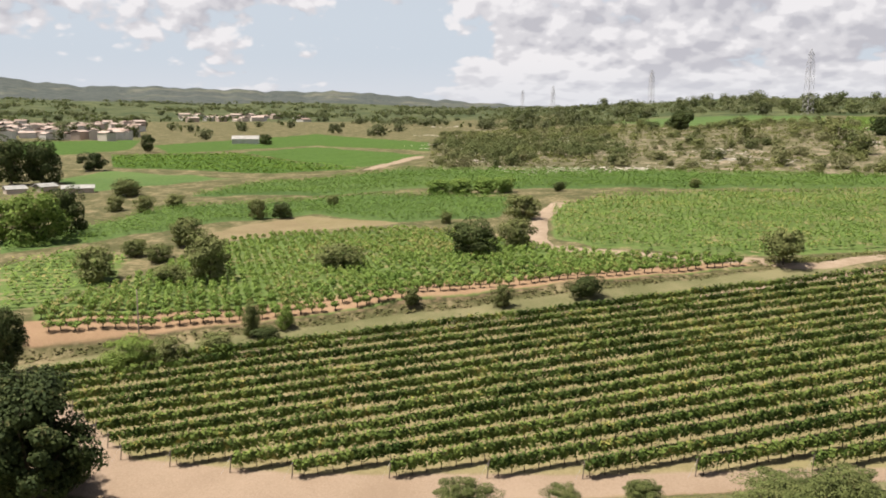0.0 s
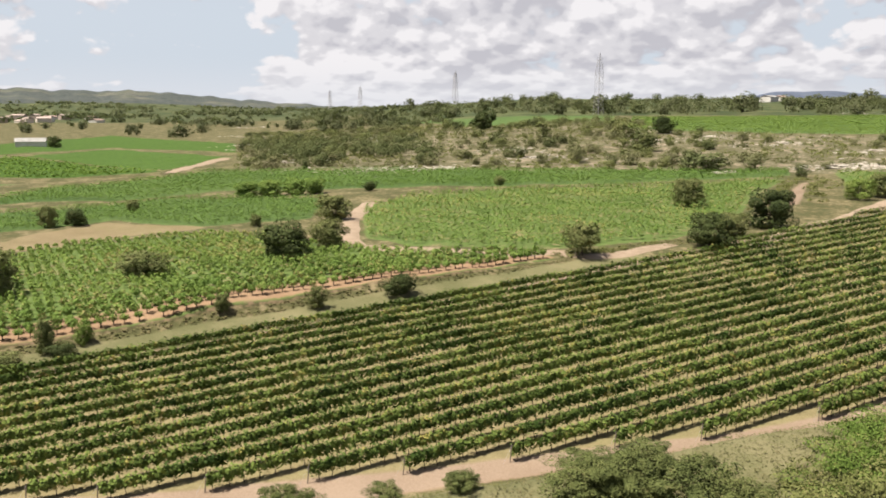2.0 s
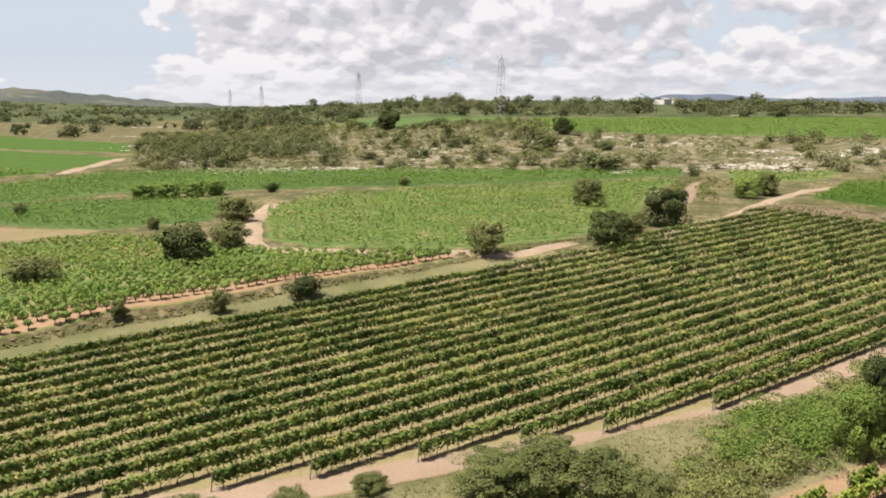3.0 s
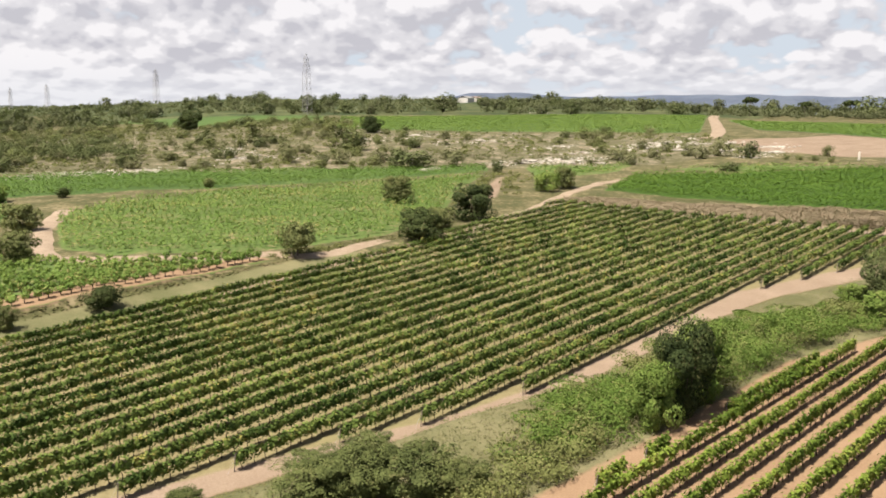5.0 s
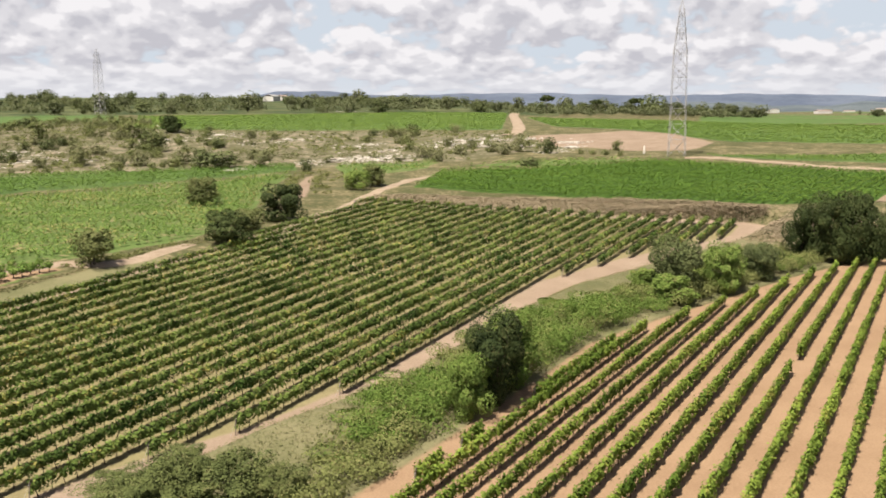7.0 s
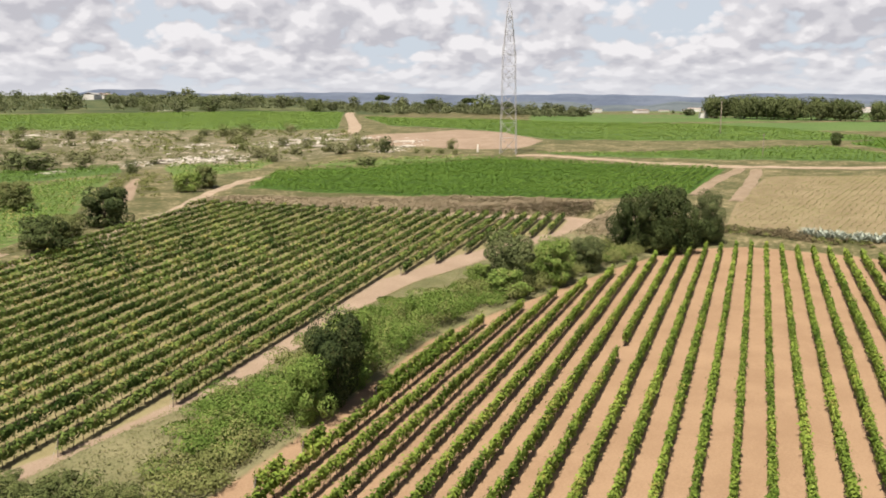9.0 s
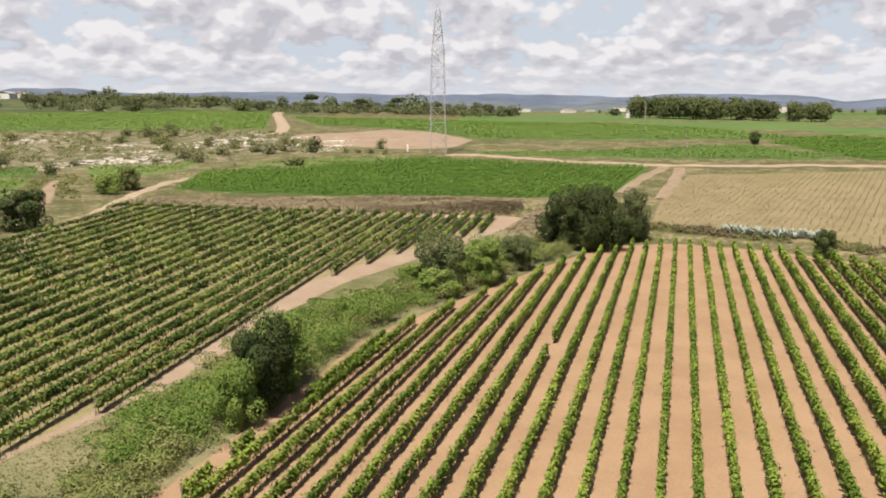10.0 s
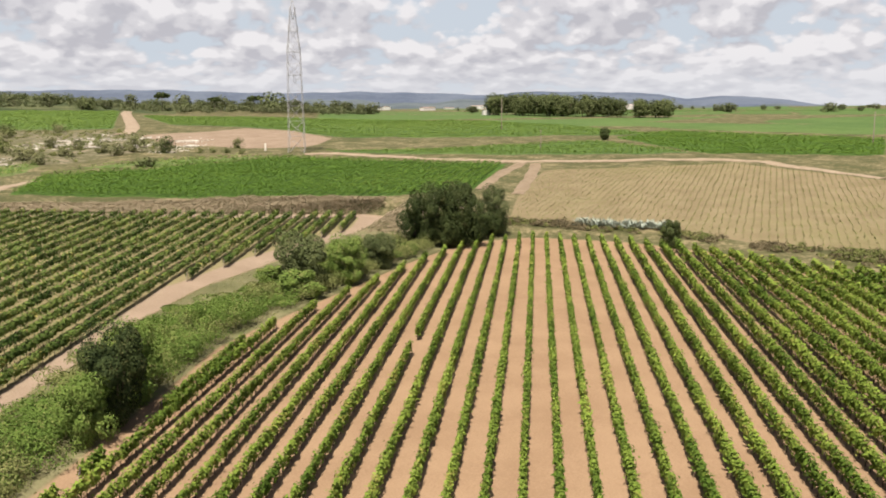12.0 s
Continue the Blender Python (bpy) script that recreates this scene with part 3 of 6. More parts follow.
def track(name, points, width, label, mat=TRACK):
    """A worn earth track that follows the ground through a few points of the plan."""
    pts = [Vector((px, py)) for px, py in points]
    line = []
    for k in range(len(pts) - 1):
        p0, p1, p2, p3 = pts[max(k - 1, 0)], pts[k], pts[k + 1], pts[min(k + 2, len(pts) - 1)]
        steps = max(3, int((p2 - p1).length / 1.5))
        for s in range(steps):
            t = s / steps
            line.append(0.5 * (2 * p1 + (p2 - p0) * t + (2 * p0 - 5 * p1 + 4 * p2 - p3) * t * t + (3 * p1 - p0 - 3 * p2 + p3) * t ** 3))
    line.append(pts[-1])
    verts, faces = [], []
    for k, p in enumerate(line):
        way = (line[min(k + 1, len(line) - 1)] - line[max(k - 1, 0)]).normalized()
        side = Vector((-way.y, way.x))
        for s in range(7):
            u = s / 3 - 1
            w = width / 2 * (1 + 0.10 * math.sin(k * 0.5 + 2 * u) + 0.06 * math.sin(k * 1.3 + u))
            q = p + side * u * w
            lift = 0.10 - 0.22 * abs(u) ** 4 + (0.04 if s in (0, 3, 6) else 0.0)
            verts.append((q.x, q.y, lift))
        if k:
            a = 7 * (k - 1)
            faces += [(a + s, a + s + 1, a + s + 8, a + s + 7) for s in range(6)]
    v = np.array(verts)
    v[:, 2] += ground_z(v[:, 0], v[:, 1]) + 0.06 * np.clip(np.hypot(v[:, 0], v[:, 1]) / 120, 0.5, 4.0)
    tagged(new(name, mesh_of(name, v, faces, mat, True)), label, "dirt track", kind="structure")


track("track_bend", [(27, 199), (20, 174), (17, 147), (20, 141), (31, 134), (39, 128), (47, 128), (53, 124), (69, 131)], 3.6, "pale earth track curving between vineyards")
track("track_bank_track", [(81, 125), (98, 136), (127, 156), (156, 173), (172, 179)], 3.2, "pale earth track along the top of the vineyard")
track("track_hill_track", [(299, 262), (343, 293), (468, 405), (513, 442)], 6.5, "broad pale earth track climbing to the plateau")
track("track_cross", [(262, 150), (269, 128), (270, 76), (282, 45), (292, 11), (276, -9), (256, -29)], 5, "pale earth track crossing the plain")
track("track_spur_a", [(211, 70), (241, 73), (266, 74)], 3.4, "tan earth spur between terrace and young vineyard", SPUR)
track("track_spur_b", [(206, 58), (241, 64), (265, 69)], 3.4, "tan earth spur beside the young vineyard", SPUR)
track("track_diagonal", [(-27, 301), (-18, 332), (-10, 360)], 6, "pale earth path between green plots")


# ---- plants ----
def leaves(centres, size, rng, facing=None, loose=0.7, spread=0.35):
    """Diamond leaves of about that size at the centres, facing outwards as given, more or less loosely."""
    n = len(centres)
    face = rng.normal(size=(n, 3))
    if facing is not None:
        face = facing / (np.linalg.norm(facing, axis=1, keepdims=True) + 1e-9) + loose * face / np.linalg.norm(face, axis=1, keepdims=True)
    face /= np.linalg.norm(face, axis=1, keepdims=True) + 1e-9
    a = np.cross(face, rng.normal(size=(n, 3)))
    a /= np.linalg.norm(a, axis=1, keepdims=True) + 1e-9
    b = np.cross(face, a)
    s = size * (1 + spread * rng.uniform(-1, 1, (n, 1))) / 2
    a, b, fold = a * s * 1.15, b * s * 0.85, face * s * 0.25
    return np.stack([centres - a, centres - b + fold, centres + a, centres + b + fold], 1)


def stick(verts, faces, p, q, r0, r1, sides=5):
    """A tapered stick from p to q, added to the lists."""
    p, q = Vector(p), Vector(q)
    way = (q - p).normalized()
    u = way.orthogonal().normalized()
    w = way.cross(u)
    base = len(verts)
    for c, r in ((p, r0), (q, r1)):
        verts += [tuple(c + r * (math.cos(2 * math.pi * k / sides) * u + math.sin(2 * math.pi * k / sides) * w)) for k in range(sides)]
    faces += [(base + k, base + (k + 1) % sides, base + sides + (k + 1) % sides, base + sides + k) for k in range(sides)]
    faces.append(tuple(base + sides + k for k in range(sides)))


def tube(points, r, sides=4):
    """A bar of even girth through the points, in one piece."""
    verts, faces = [], []
    for k, p in enumerate(points):
        way = (Vector(points[min(k + 1, len(points) - 1)]) - Vector(points[max(k - 1, 0)])).normalized()
        u = way.orthogonal().normalized()
        w = way.cross(u)
        verts += [tuple(Vector(p) + r * (math.cos(2 * math.pi * s / sides) * u + math.sin(2 * math.pi * s / sides) * w)) for s in range(sides)]
        if k:
            a = sides * (k - 1)
            faces += [(a + s, a + (s + 1) % sides, a + sides + (s + 1) % sides, a + sides + s) for s in range(sides)]
    return verts, faces


def crown_quads(rng, lumps, per_lump, leaf, wide=0.5, low=0.0, high=1.0, flat_top=0.0, lump=0.24, tight=0.6):
    """Leaves in lumps over a crown one metre wide and high; uneven, with gaps."""
    quads = []
    for k in range(lumps):
        level = low + (high - low) * (0.10 + 0.84 * ((0.754878 * k + 0.15 * rng.random()) % 1.0))
        u = (level - low) / (high - low)
        girth = wide * (math.sqrt(max(0.0, 1 - (2 * u - 1) ** 2)) * (1 - flat_top) + flat_top * (0.35 + 0.65 * u)) * 0.82
        turn = 2 * math.pi * 0.569840 * k + rng.uniform(-0.4, 0.4)
        out = girth * math.sqrt(rng.uniform(0.10, 1.25)) * (1 + 0.22 * math.sin(2 * turn + 5 * u + lumps))
        centre = np.array([out * math.cos(turn), out * math.sin(turn), level])
        size = lump * rng.uniform(0.55, 1.40)
        d = rng.normal(size=(per_lump, 3))
        d /= np.linalg.norm(d, axis=1, keepdims=True)
        pts = centre + d * size * rng.uniform(tight, 1.0, (per_lump, 1)) * (1, 1, 0.85)
        pts[:, 2] = np.maximum(pts[:, 2], low * 0.9 + 0.01)
        quads.append(leaves(pts, leaf, rng, d + 0.5 * (centre - (0, 0, low + 0.35 * (high - low))) / wide + (0, 0, 0.25), 0.5))
    return np.concatenate(quads)


def mounds(name, x, y, wide, tall, per, leaf, mat, label, category, rng):
    """A mass of growth as many rounded heads of leaves, each on the ground at x, y."""
    n = len(x)
    wide, tall = np.broadcast_to(wide, n), np.broadcast_to(tall, n)
    d = rng.normal(size=(n * per, 3))
    d[:, 2] = np.abs(d[:, 2]) - 0.25
    d /= np.linalg.norm(d, axis=1, keepdims=True)
    foot = np.stack([x, y, ground_z(x, y)], -1)
    reach = np.stack([wide / 2, wide / 2, tall * 0.55], -1)
    c = np.repeat(foot + np.stack([0 * x, 0 * x, tall * 0.42], -1), per, axis=0) + d * np.repeat(reach, per, axis=0) * rng.uniform(0.7, 1.08, (n * per, 1))
    tagged(new(name, quads_mesh(name, leaves(c, leaf, rng, d + (0, 0, 0.2), 0.55), mat)), label, category, kind="stuff")


def limb_mesh(fork, knee, tip, r):
    """A bent limb that thins towards its tip, in one piece."""
    verts, faces = [], []
    for k, (p, girth) in enumerate(((fork, r), (knee, 0.6 * r), (tip, 0.2 * r))):
        verts += [(p[0] + girth * math.cos(1.2566 * j), p[1] + girth * math.sin(1.2566 * j), p[2]) for j in range(5)]
        if k:
            faces += [(5 * k - 5 + j, 5 * k - 5 + (j + 1) % 5, 5 * k + (j + 1) % 5, 5 * k + j) for j in range(5)]
    return mesh_of("limb", verts, faces, BARK, True)


def tree_meshes(seed, mat, lumps, per_lump, leaf, low, trunk=0.05, split=False, **shape):
    """Trunk with limbs, the crown, and for nearer trees the limbs apart, one metre high and wide."""
    rng = np.random.default_rng(seed)
    verts, faces, limbs = [], [], []
    lean = rng.uniform(-0.05, 0.05, 2)
    fork = (lean[0], lean[1], max(low * 1.1, 0.12))
    stick(verts, faces, (0, 0, -0.06), fork, trunk, trunk * 0.72, 7)
    for k in range(6):
        turn = 2 * math.pi * k / 6 + rng.uniform(-0.4, 0.4)
        out, up = rng.uniform(0.16, 0.34), rng.uniform(0.45, 0.85)
        knee = (fork[0] + 0.5 * out * math.cos(turn), fork[1] + 0.5 * out * math.sin(turn), fork[2] + 0.45 * (up - fork[2]))
        tip = (out * 1.1 * math.cos(turn), out * 1.1 * math.sin(turn), up)
        if split:
            limbs.append(limb_mesh(fork, knee, tip, trunk * 0.5))
            continue
        stick(verts, faces, fork, knee, trunk * 0.5, trunk * 0.3)
        stick(verts, faces, knee, tip, trunk * 0.3, trunk * 0.1)
    wood = mesh_of("trunk", verts, faces, BARK, True)
    return wood, quads_mesh("crown", crown_quads(rng, lumps, per_lump, leaf, low=low, **shape), mat), limbs


KINDS = {}


def kind_of(name, variants, *args, **shape):
    KINDS[name] = [tree_meshes(100 * len(KINDS) + k, *args, **shape) for k in range(variants)]


kind_of("oak", 4, OAK, 16, 420, 0.044, 0.06, 0.04, wide=0.50, lump=0.23, tight=0.82, split=True)
kind_of("shrub", 4, SHRUB, 26, 200, 0.046, 0.0, 0.03, wide=0.50, lump=0.21)
kind_of("bright", 3, BRIGHT, 26, 200, 0.046, 0.0, 0.03, wide=0.50, lump=0.21)
kind_of("hedge", 3, HEDGE, 26, 150, 0.060, 0.0, 0.03, wide=0.50, lump=0.20)
kind_of("near_oak", 4, OAK, 20, 900, 0.027, 0.05, 0.04, wide=0.50, lump=0.235, tight=0.85, split=True)
kind_of("airy_oak", 2, OAK, 110, 260, 0.025, 0.10, 0.04, wide=0.52, lump=0.115, tight=0.4, split=True)
kind_of("near_shrub", 3, SLOPE_SHRUB, 44, 340, 0.026, 0.0, 0.02, wide=0.54, lump=0.16, split=True)
kind_of("near_bright", 3, BRIGHT, 30, 460, 0.029, 0.0, 0.02, wide=0.52, lump=0.19, split=True)
kind_of("near_olive", 3, DARK_SHRUB, 28, 520, 0.028, 0.0, 0.02, wide=0.52, lump=0.19, tight=0.8, split=True)
kind_of("stem", 2, SHRUB, 24, 200, 0.050, 0.30, 0.035, wide=0.52, lump=0.20, split=True)
kind_of("scrub", 4, SHRUB, 9, 80, 0.088, 0.0, 0.03, wide=0.46, lump=0.33, tight=0.8)
kind_of("olive", 4, OLIVE, 9, 80, 0.088, 0.02, 0.03, wide=0.46, lump=0.33, tight=0.8)
kind_of("dark", 3, DARK_SHRUB, 9, 80, 0.088, 0.0, 0.03, wide=0.46, lump=0.33, tight=0.8)
kind_of("wood", 6, PINE, 12, 34, 0.130, 0.08, 0.03, wide=0.50, lump=0.28, tight=0.8)
kind_of("grove", 4, DARK_SHRUB, 15, 90, 0.070, 0.14, 0.03, wide=0.50, lump=0.24, tight=0.8)
kind_of("pine", 2, OAK, 30, 50, 0.07, 0.76, 0.022, wide=0.52, flat_top=0.25, lump=0.085)
PICK = random.Random(4)


def plant(name, kind, x, y, wide, tall, label, category, group="", sink=0.0):
    wood, crown, limbs = PICK.choice(KINDS[kind])
    ob = anchor(name, x, y, height_at(x, y) - sink, PICK.uniform(0, 360))
    oval = PICK.uniform(0.86, 1.14)
    size = Matrix.Diagonal((wide * oval, wide / oval, tall, 1))
    part("trunk", wood, ob, m=size)
    part("crown", crown, ob, m=size)
    for limb in limbs:
        part("limb", limb, ob, m=size)
    return tagged(ob, label, category, group)


# ---- trellised vineyards ----
SEGMENT = 5.0


def canopy_mesh(seed, per_metre, leaf, mat, low, high, thick, thin=0.0, matted=17):
    """Five metres of vine hedge: leaves round a wandering cane line, with shoots above and thin places."""
    rng = np.random.default_rng(seed)
    n = int(per_metre * SEGMENT)
    x = rng.uniform(0, SEGMENT, n)
    plants = 0.5 + 0.5 * np.cos(2 * np.pi * x / 1.15 + rng.uniform(0, 6))
    bare = 1.0 - thin * np.exp(-((x - rng.uniform(1.2, 3.8)) / 0.75) ** 2)
    keep = rng.random(n) < (0.72 + 0.28 * plants) * bare
    x, plants = x[keep], plants[keep]
    n = len(x)
    bulge = 0.80 + 0.20 * np.sin(x * 2.4 + seed) + 0.16 * np.sin(x * 5.7 + 2 * seed)
    u = rng.beta(1.5, 1.4, n)
    z = low + (high - low) * u * (0.86 + 0.22 * plants) * (0.92 + 0.10 * bulge)
    girth = thick * bulge * np.sqrt(np.clip(1 - (1.5 * u - 0.62) ** 2, 0.12, 1))
    turn = rng.uniform(0, 2 * np.pi, n)
    y = girth * np.cos(turn) * np.sqrt(rng.uniform(0.2, 1, n)) + 0.05 * np.sin(x * 3 + seed)
    shoots = rng.random(n) < 0.035
    z = np.where(shoots, z + rng.uniform(0.15, 0.45, n), z)
    y = np.where(shoots, y * 1.5, y)
    middle = low + 0.55 * (high - low)
    facing = np.stack([np.zeros(n), y / thick, 2.5 * (z - middle) / (high - low) + 0.25], -1)
    quads = leaves(np.stack([x, y, z], -1), leaf, rng, facing, 0.5)
    # the matted inside of the hedge: larger overlapping leaves that hang along the row
    m = int(matted * SEGMENT)
    cx, cz = np.sort(rng.uniform(0.1, SEGMENT - 0.1, m)), rng.uniform(low + 0.22, low + (high - low) * 0.74, m)
    cy = rng.uniform(-0.5, 0.5, m) * thick
    w, h = rng.uniform(0.16, 0.30, m), rng.uniform(0.16, 0.28, m)
    sway, tilt = rng.normal(0, 0.10, m), rng.normal(0, 0.12, m)
    inner = np.stack([np.stack([cx + sx * w + sz * tilt * 0.5, cy + sx * sway + sz * tilt, cz + sz * h], -1) for sx, sz in ((-1, -0.3), (-0.2, -1), (1, 0.3), (0.2, 1))], 1)
    return quads_mesh("canopy", np.concatenate([quads, inner]), mat)


def trunks_mesh(seed, high):
    rng = np.random.default_rng(seed)
    verts, faces = [], []
    for k in range(4):
        x = 0.5 + 1.25 * k + rng.uniform(-0.12, 0.12)
        bend = (x + rng.uniform(-0.08, 0.08), rng.uniform(-0.05, 0.05), high * 0.55)
        stick(verts, faces, (x, 0, -0.08), bend, 0.05, 0.04, 4)
        stick(verts, faces, bend, (x + rng.uniform(-0.15, 0.15), rng.uniform(-0.05, 0.05), high), 0.04, 0.03, 4)
    stick(verts, faces, (0, 0, high), (SEGMENT, 0, high), 0.014, 0.014, 3)
    return mesh_of("trunk", verts, faces, VINE_WOOD)


def post_meshes():
    """A leaning end post, and the wire that stays it."""
    verts, faces = [], []
    stick(verts, faces, (-0.25, 0, -0.1), (0.0, 0, 1.55), 0.055, 0.05, 6)
    post = mesh_of("end_post", verts, faces, POST)
    verts, faces = [], []
    stick(verts, faces, (-0.95, 0, 0.0), (-0.02, 0, 1.45), 0.008, 0.008, 3)
    return post, mesh_of("guy_wire", verts, faces, STEEL)


def spans(corners, across):
    """The stretches along the row at that distance across that lie inside the plot."""
    cuts = []
    for (a0, c0), (a1, c1) in zip(corners, corners[1:] + corners[:1]):
        if (c0 > across) != (c1 > across):
            cuts.append(a0 + (a1 - a0) * (across - c0) / (c1 - c0))
    cuts.sort()
    return list(zip(cuts[::2], cuts[1::2]))


def vine_rows(slope, corners, first, count, gap, close, distant, trunks, label, group, missing, weak=1.0, rich=0.0):
    """Rows side by side; weak: growth of the first rows, rich: how much fuller the last rows are."""
    pick = random.Random(count)
    lean, turn = -math.degrees(math.atan(slope.rise)), 90 - slope.bearing
    post, wire = post_meshes()
    for i in range(count):
        across = first - gap * i
        vigour = (weak + (1 - weak) * min(1.0, i / 13)) * (1 + rich * max(0.0, i - 12) / 24)
        for start, end in spans(corners, across):
            if end - start < 2.5:
                continue
            x, y, z = slope.place(start, across)
            row = anchor("vine_row", x, y, z, 0)
            row.matrix_basis = pose(x, y, z, 0, lean, turn)
            tagged(row, label, "vine row", group)
            n = max(1, round((end - start) / SEGMENT))
            size = (end - start) / n / SEGMENT
            for k in range(n):
                if n > 3 and pick.random() < missing:
                    continue
                px, py, _ = slope.place(start + (k + 0.5) * SEGMENT * size, across)
                near = math.hypot(px, py) < 125
                m = Matrix.Translation((k * SEGMENT * size, 0, 0))
                if pick.random() < 0.5:
                    m = Matrix.Translation(((k + 1) * SEGMENT * size, 0, 0)) @ pose(0, 0, 0, 0, 0, 180)
                m = m @ Matrix.Diagonal((size, vigour * pick.uniform(0.85, 1.15), vigour * pick.uniform(0.90, 1.08), 1))
                part("canopy", pick.choice(close if near else distant), row, m=m)
                if math.hypot(px, py) < 112:
                    tagged(part("trunk", pick.choice(trunks), row, m=m), kind="stuff")
            part("guy_wire", wire, part("end_post", post, row, "leaning weathered wooden end post"), "thin steel wire")
            if size * n * SEGMENT > 8:
                part("guy_wire", wire, part("end_post", post, row, "leaning weathered wooden end post", pose(end - start, 0, 0, 0, 0, 180)), "thin steel wire")


LOWER_PLANTED = [(20, 34.3), (60, 33.9), (92, 33), (105, 29.6), (122, 24.6), (140.5, 19.5), (160.5, 11.5), (165.5, 0.5), (161.5, -16), (152.5, -29), (139.5, -40.5), (131, -51), (110, -64), (20, -56)]
vine_rows(UPPER, UPPER_PLANTED, 75.05 + 10 * 2.55, 28, 2.55,
          [canopy_mesh(k, 124, 0.23, VINE_A, 0.48, 1.86, 0.56, 0.9 if k > 4 else 0.0) for k in range(7)], [canopy_mesh(20 + k, 58, 0.34, VINE_A, 0.48, 1.88, 0.57, 0.9 if k > 4 else 0.0, 5) for k in range(6)],
          [trunks_mesh(k, 0.72) for k in range(4)], "trellised row of dark green grapevines on tan soil", "rows of the trellised hillside vineyard", 0.0, 0.78)
LOWER_GROWTH = ([canopy_mesh(40 + k, 120, 0.21, VINE_B, 0.45, 1.78, 0.40) for k in range(6)], [canopy_mesh(60 + k, 52, 0.335, VINE_B, 0.45, 1.78, 0.40, 0.0, 10) for k in range(5)], [trunks_mesh(9 + k, 0.5) for k in range(4)])
vine_rows(LOWER, LOWER_PLANTED, 31.04, 35, 2.55, *LOWER_GROWTH, "straight row of bright green grapevines on bare soil", "rows of the straight bare-soil vineyard", 0.002, rich=0.5)
for start, end in ((50.0, 53.8), (56.8, 60.3), (70.5, 92.0)):
    vine_rows(LOWER, [(start, 34), (end, 34), (end, 32), (start, 32)], 32.3, 1, 2.55, *LOWER_GROWTH, "short broken row of grapevines beside the brambles", "rows of the straight bare-soil vineyard", 0.0)


# ---- the other vineyards ----
def plot_points(corners, bearing, gap, step, jitter, seed, margin=0.6):
    rng = np.random.default_rng(seed)
    a = radians(bearing)
    row, side = np.array([math.sin(a), math.cos(a)]), np.array([-math.cos(a), math.sin(a)])
    c = np.array(corners, float)
    al, ac = c @ row, c @ side
    u, v = np.meshgrid(np.arange(al.min(), al.max(), step), np.arange(ac.min(), ac.max(), gap))
    u = u.ravel() + rng.uniform(-jitter, jitter, u.size)
    v = v.ravel() + rng.uniform(-jitter, jitter, v.size) * 0.35
    x, y = u * row[0] + v * side[0], u * row[1] + v * side[1]
    keep = (outside(corners, x, y) < -margin) & (rng.random(len(x)) > 0.04)
    return x[keep], y[keep], rng


def far_vines(name, corners, bearing, gap, step, per, leaf, wide, tall, mat, label, seed):
    """The vines of a plot too far off to tell apart, as one mass of leaves in rows."""
    x, y, rng = plot_points(corners, bearing, gap, step, step * 0.4, seed)
    z = ground_z(x, y)
    c = np.repeat(np.stack([x, y, z], -1), per, axis=0)
    size = np.repeat((0.75 + 0.5 * rng.random(len(x))) * (1.0 + 0.28 * wobble(x, y, 8.0, seed)), per)
    c[:, 0] += rng.normal(0, wide * 0.4, len(c)) * size
    c[:, 1] += rng.normal(0, wide * 0.4, len(c)) * size
    c[:, 2] += tall * rng.uniform(0.3, 1.0, len(c)) * size
    tagged(new(name, quads_mesh(name, leaves(c, leaf, rng, np.tile((0.0, 0.0, 1.0), (len(c), 1)), 0.5), mat)), label, "vineyard", kind="stuff")


def bush_vine_meshes(seed):
    rng = np.random.default_rng(seed)
    verts, faces = [], []
    stick(verts, faces, (0, 0, -0.1), (0.04, 0.02, 0.42), 0.07, 0.055, 5)
    for k in range(4):
        t = 1.57 * k + rng.uniform(-0.4, 0.4)
        stick(verts, faces, (0.04, 0.02, 0.4), (0.28 * math.cos(t), 0.28 * math.sin(t), 0.75), 0.035, 0.02, 4)
    d = rng.normal(size=(130, 3))
    d /= np.linalg.norm(d, axis=1, keepdims=True)
    c = d * rng.uniform(0.5, 1.0, (130, 1)) * (0.68, 0.68, 0.46) + (0, 0, 0.95)
    return mesh_of("trunk", verts, faces, VINE_WOOD), quads_mesh("canopy", leaves(c, 0.24, rng, d + (0, 0, 0.3), 0.7), VINE_C)


BUSHES = [bush_vine_meshes(k) for k in range(5)]


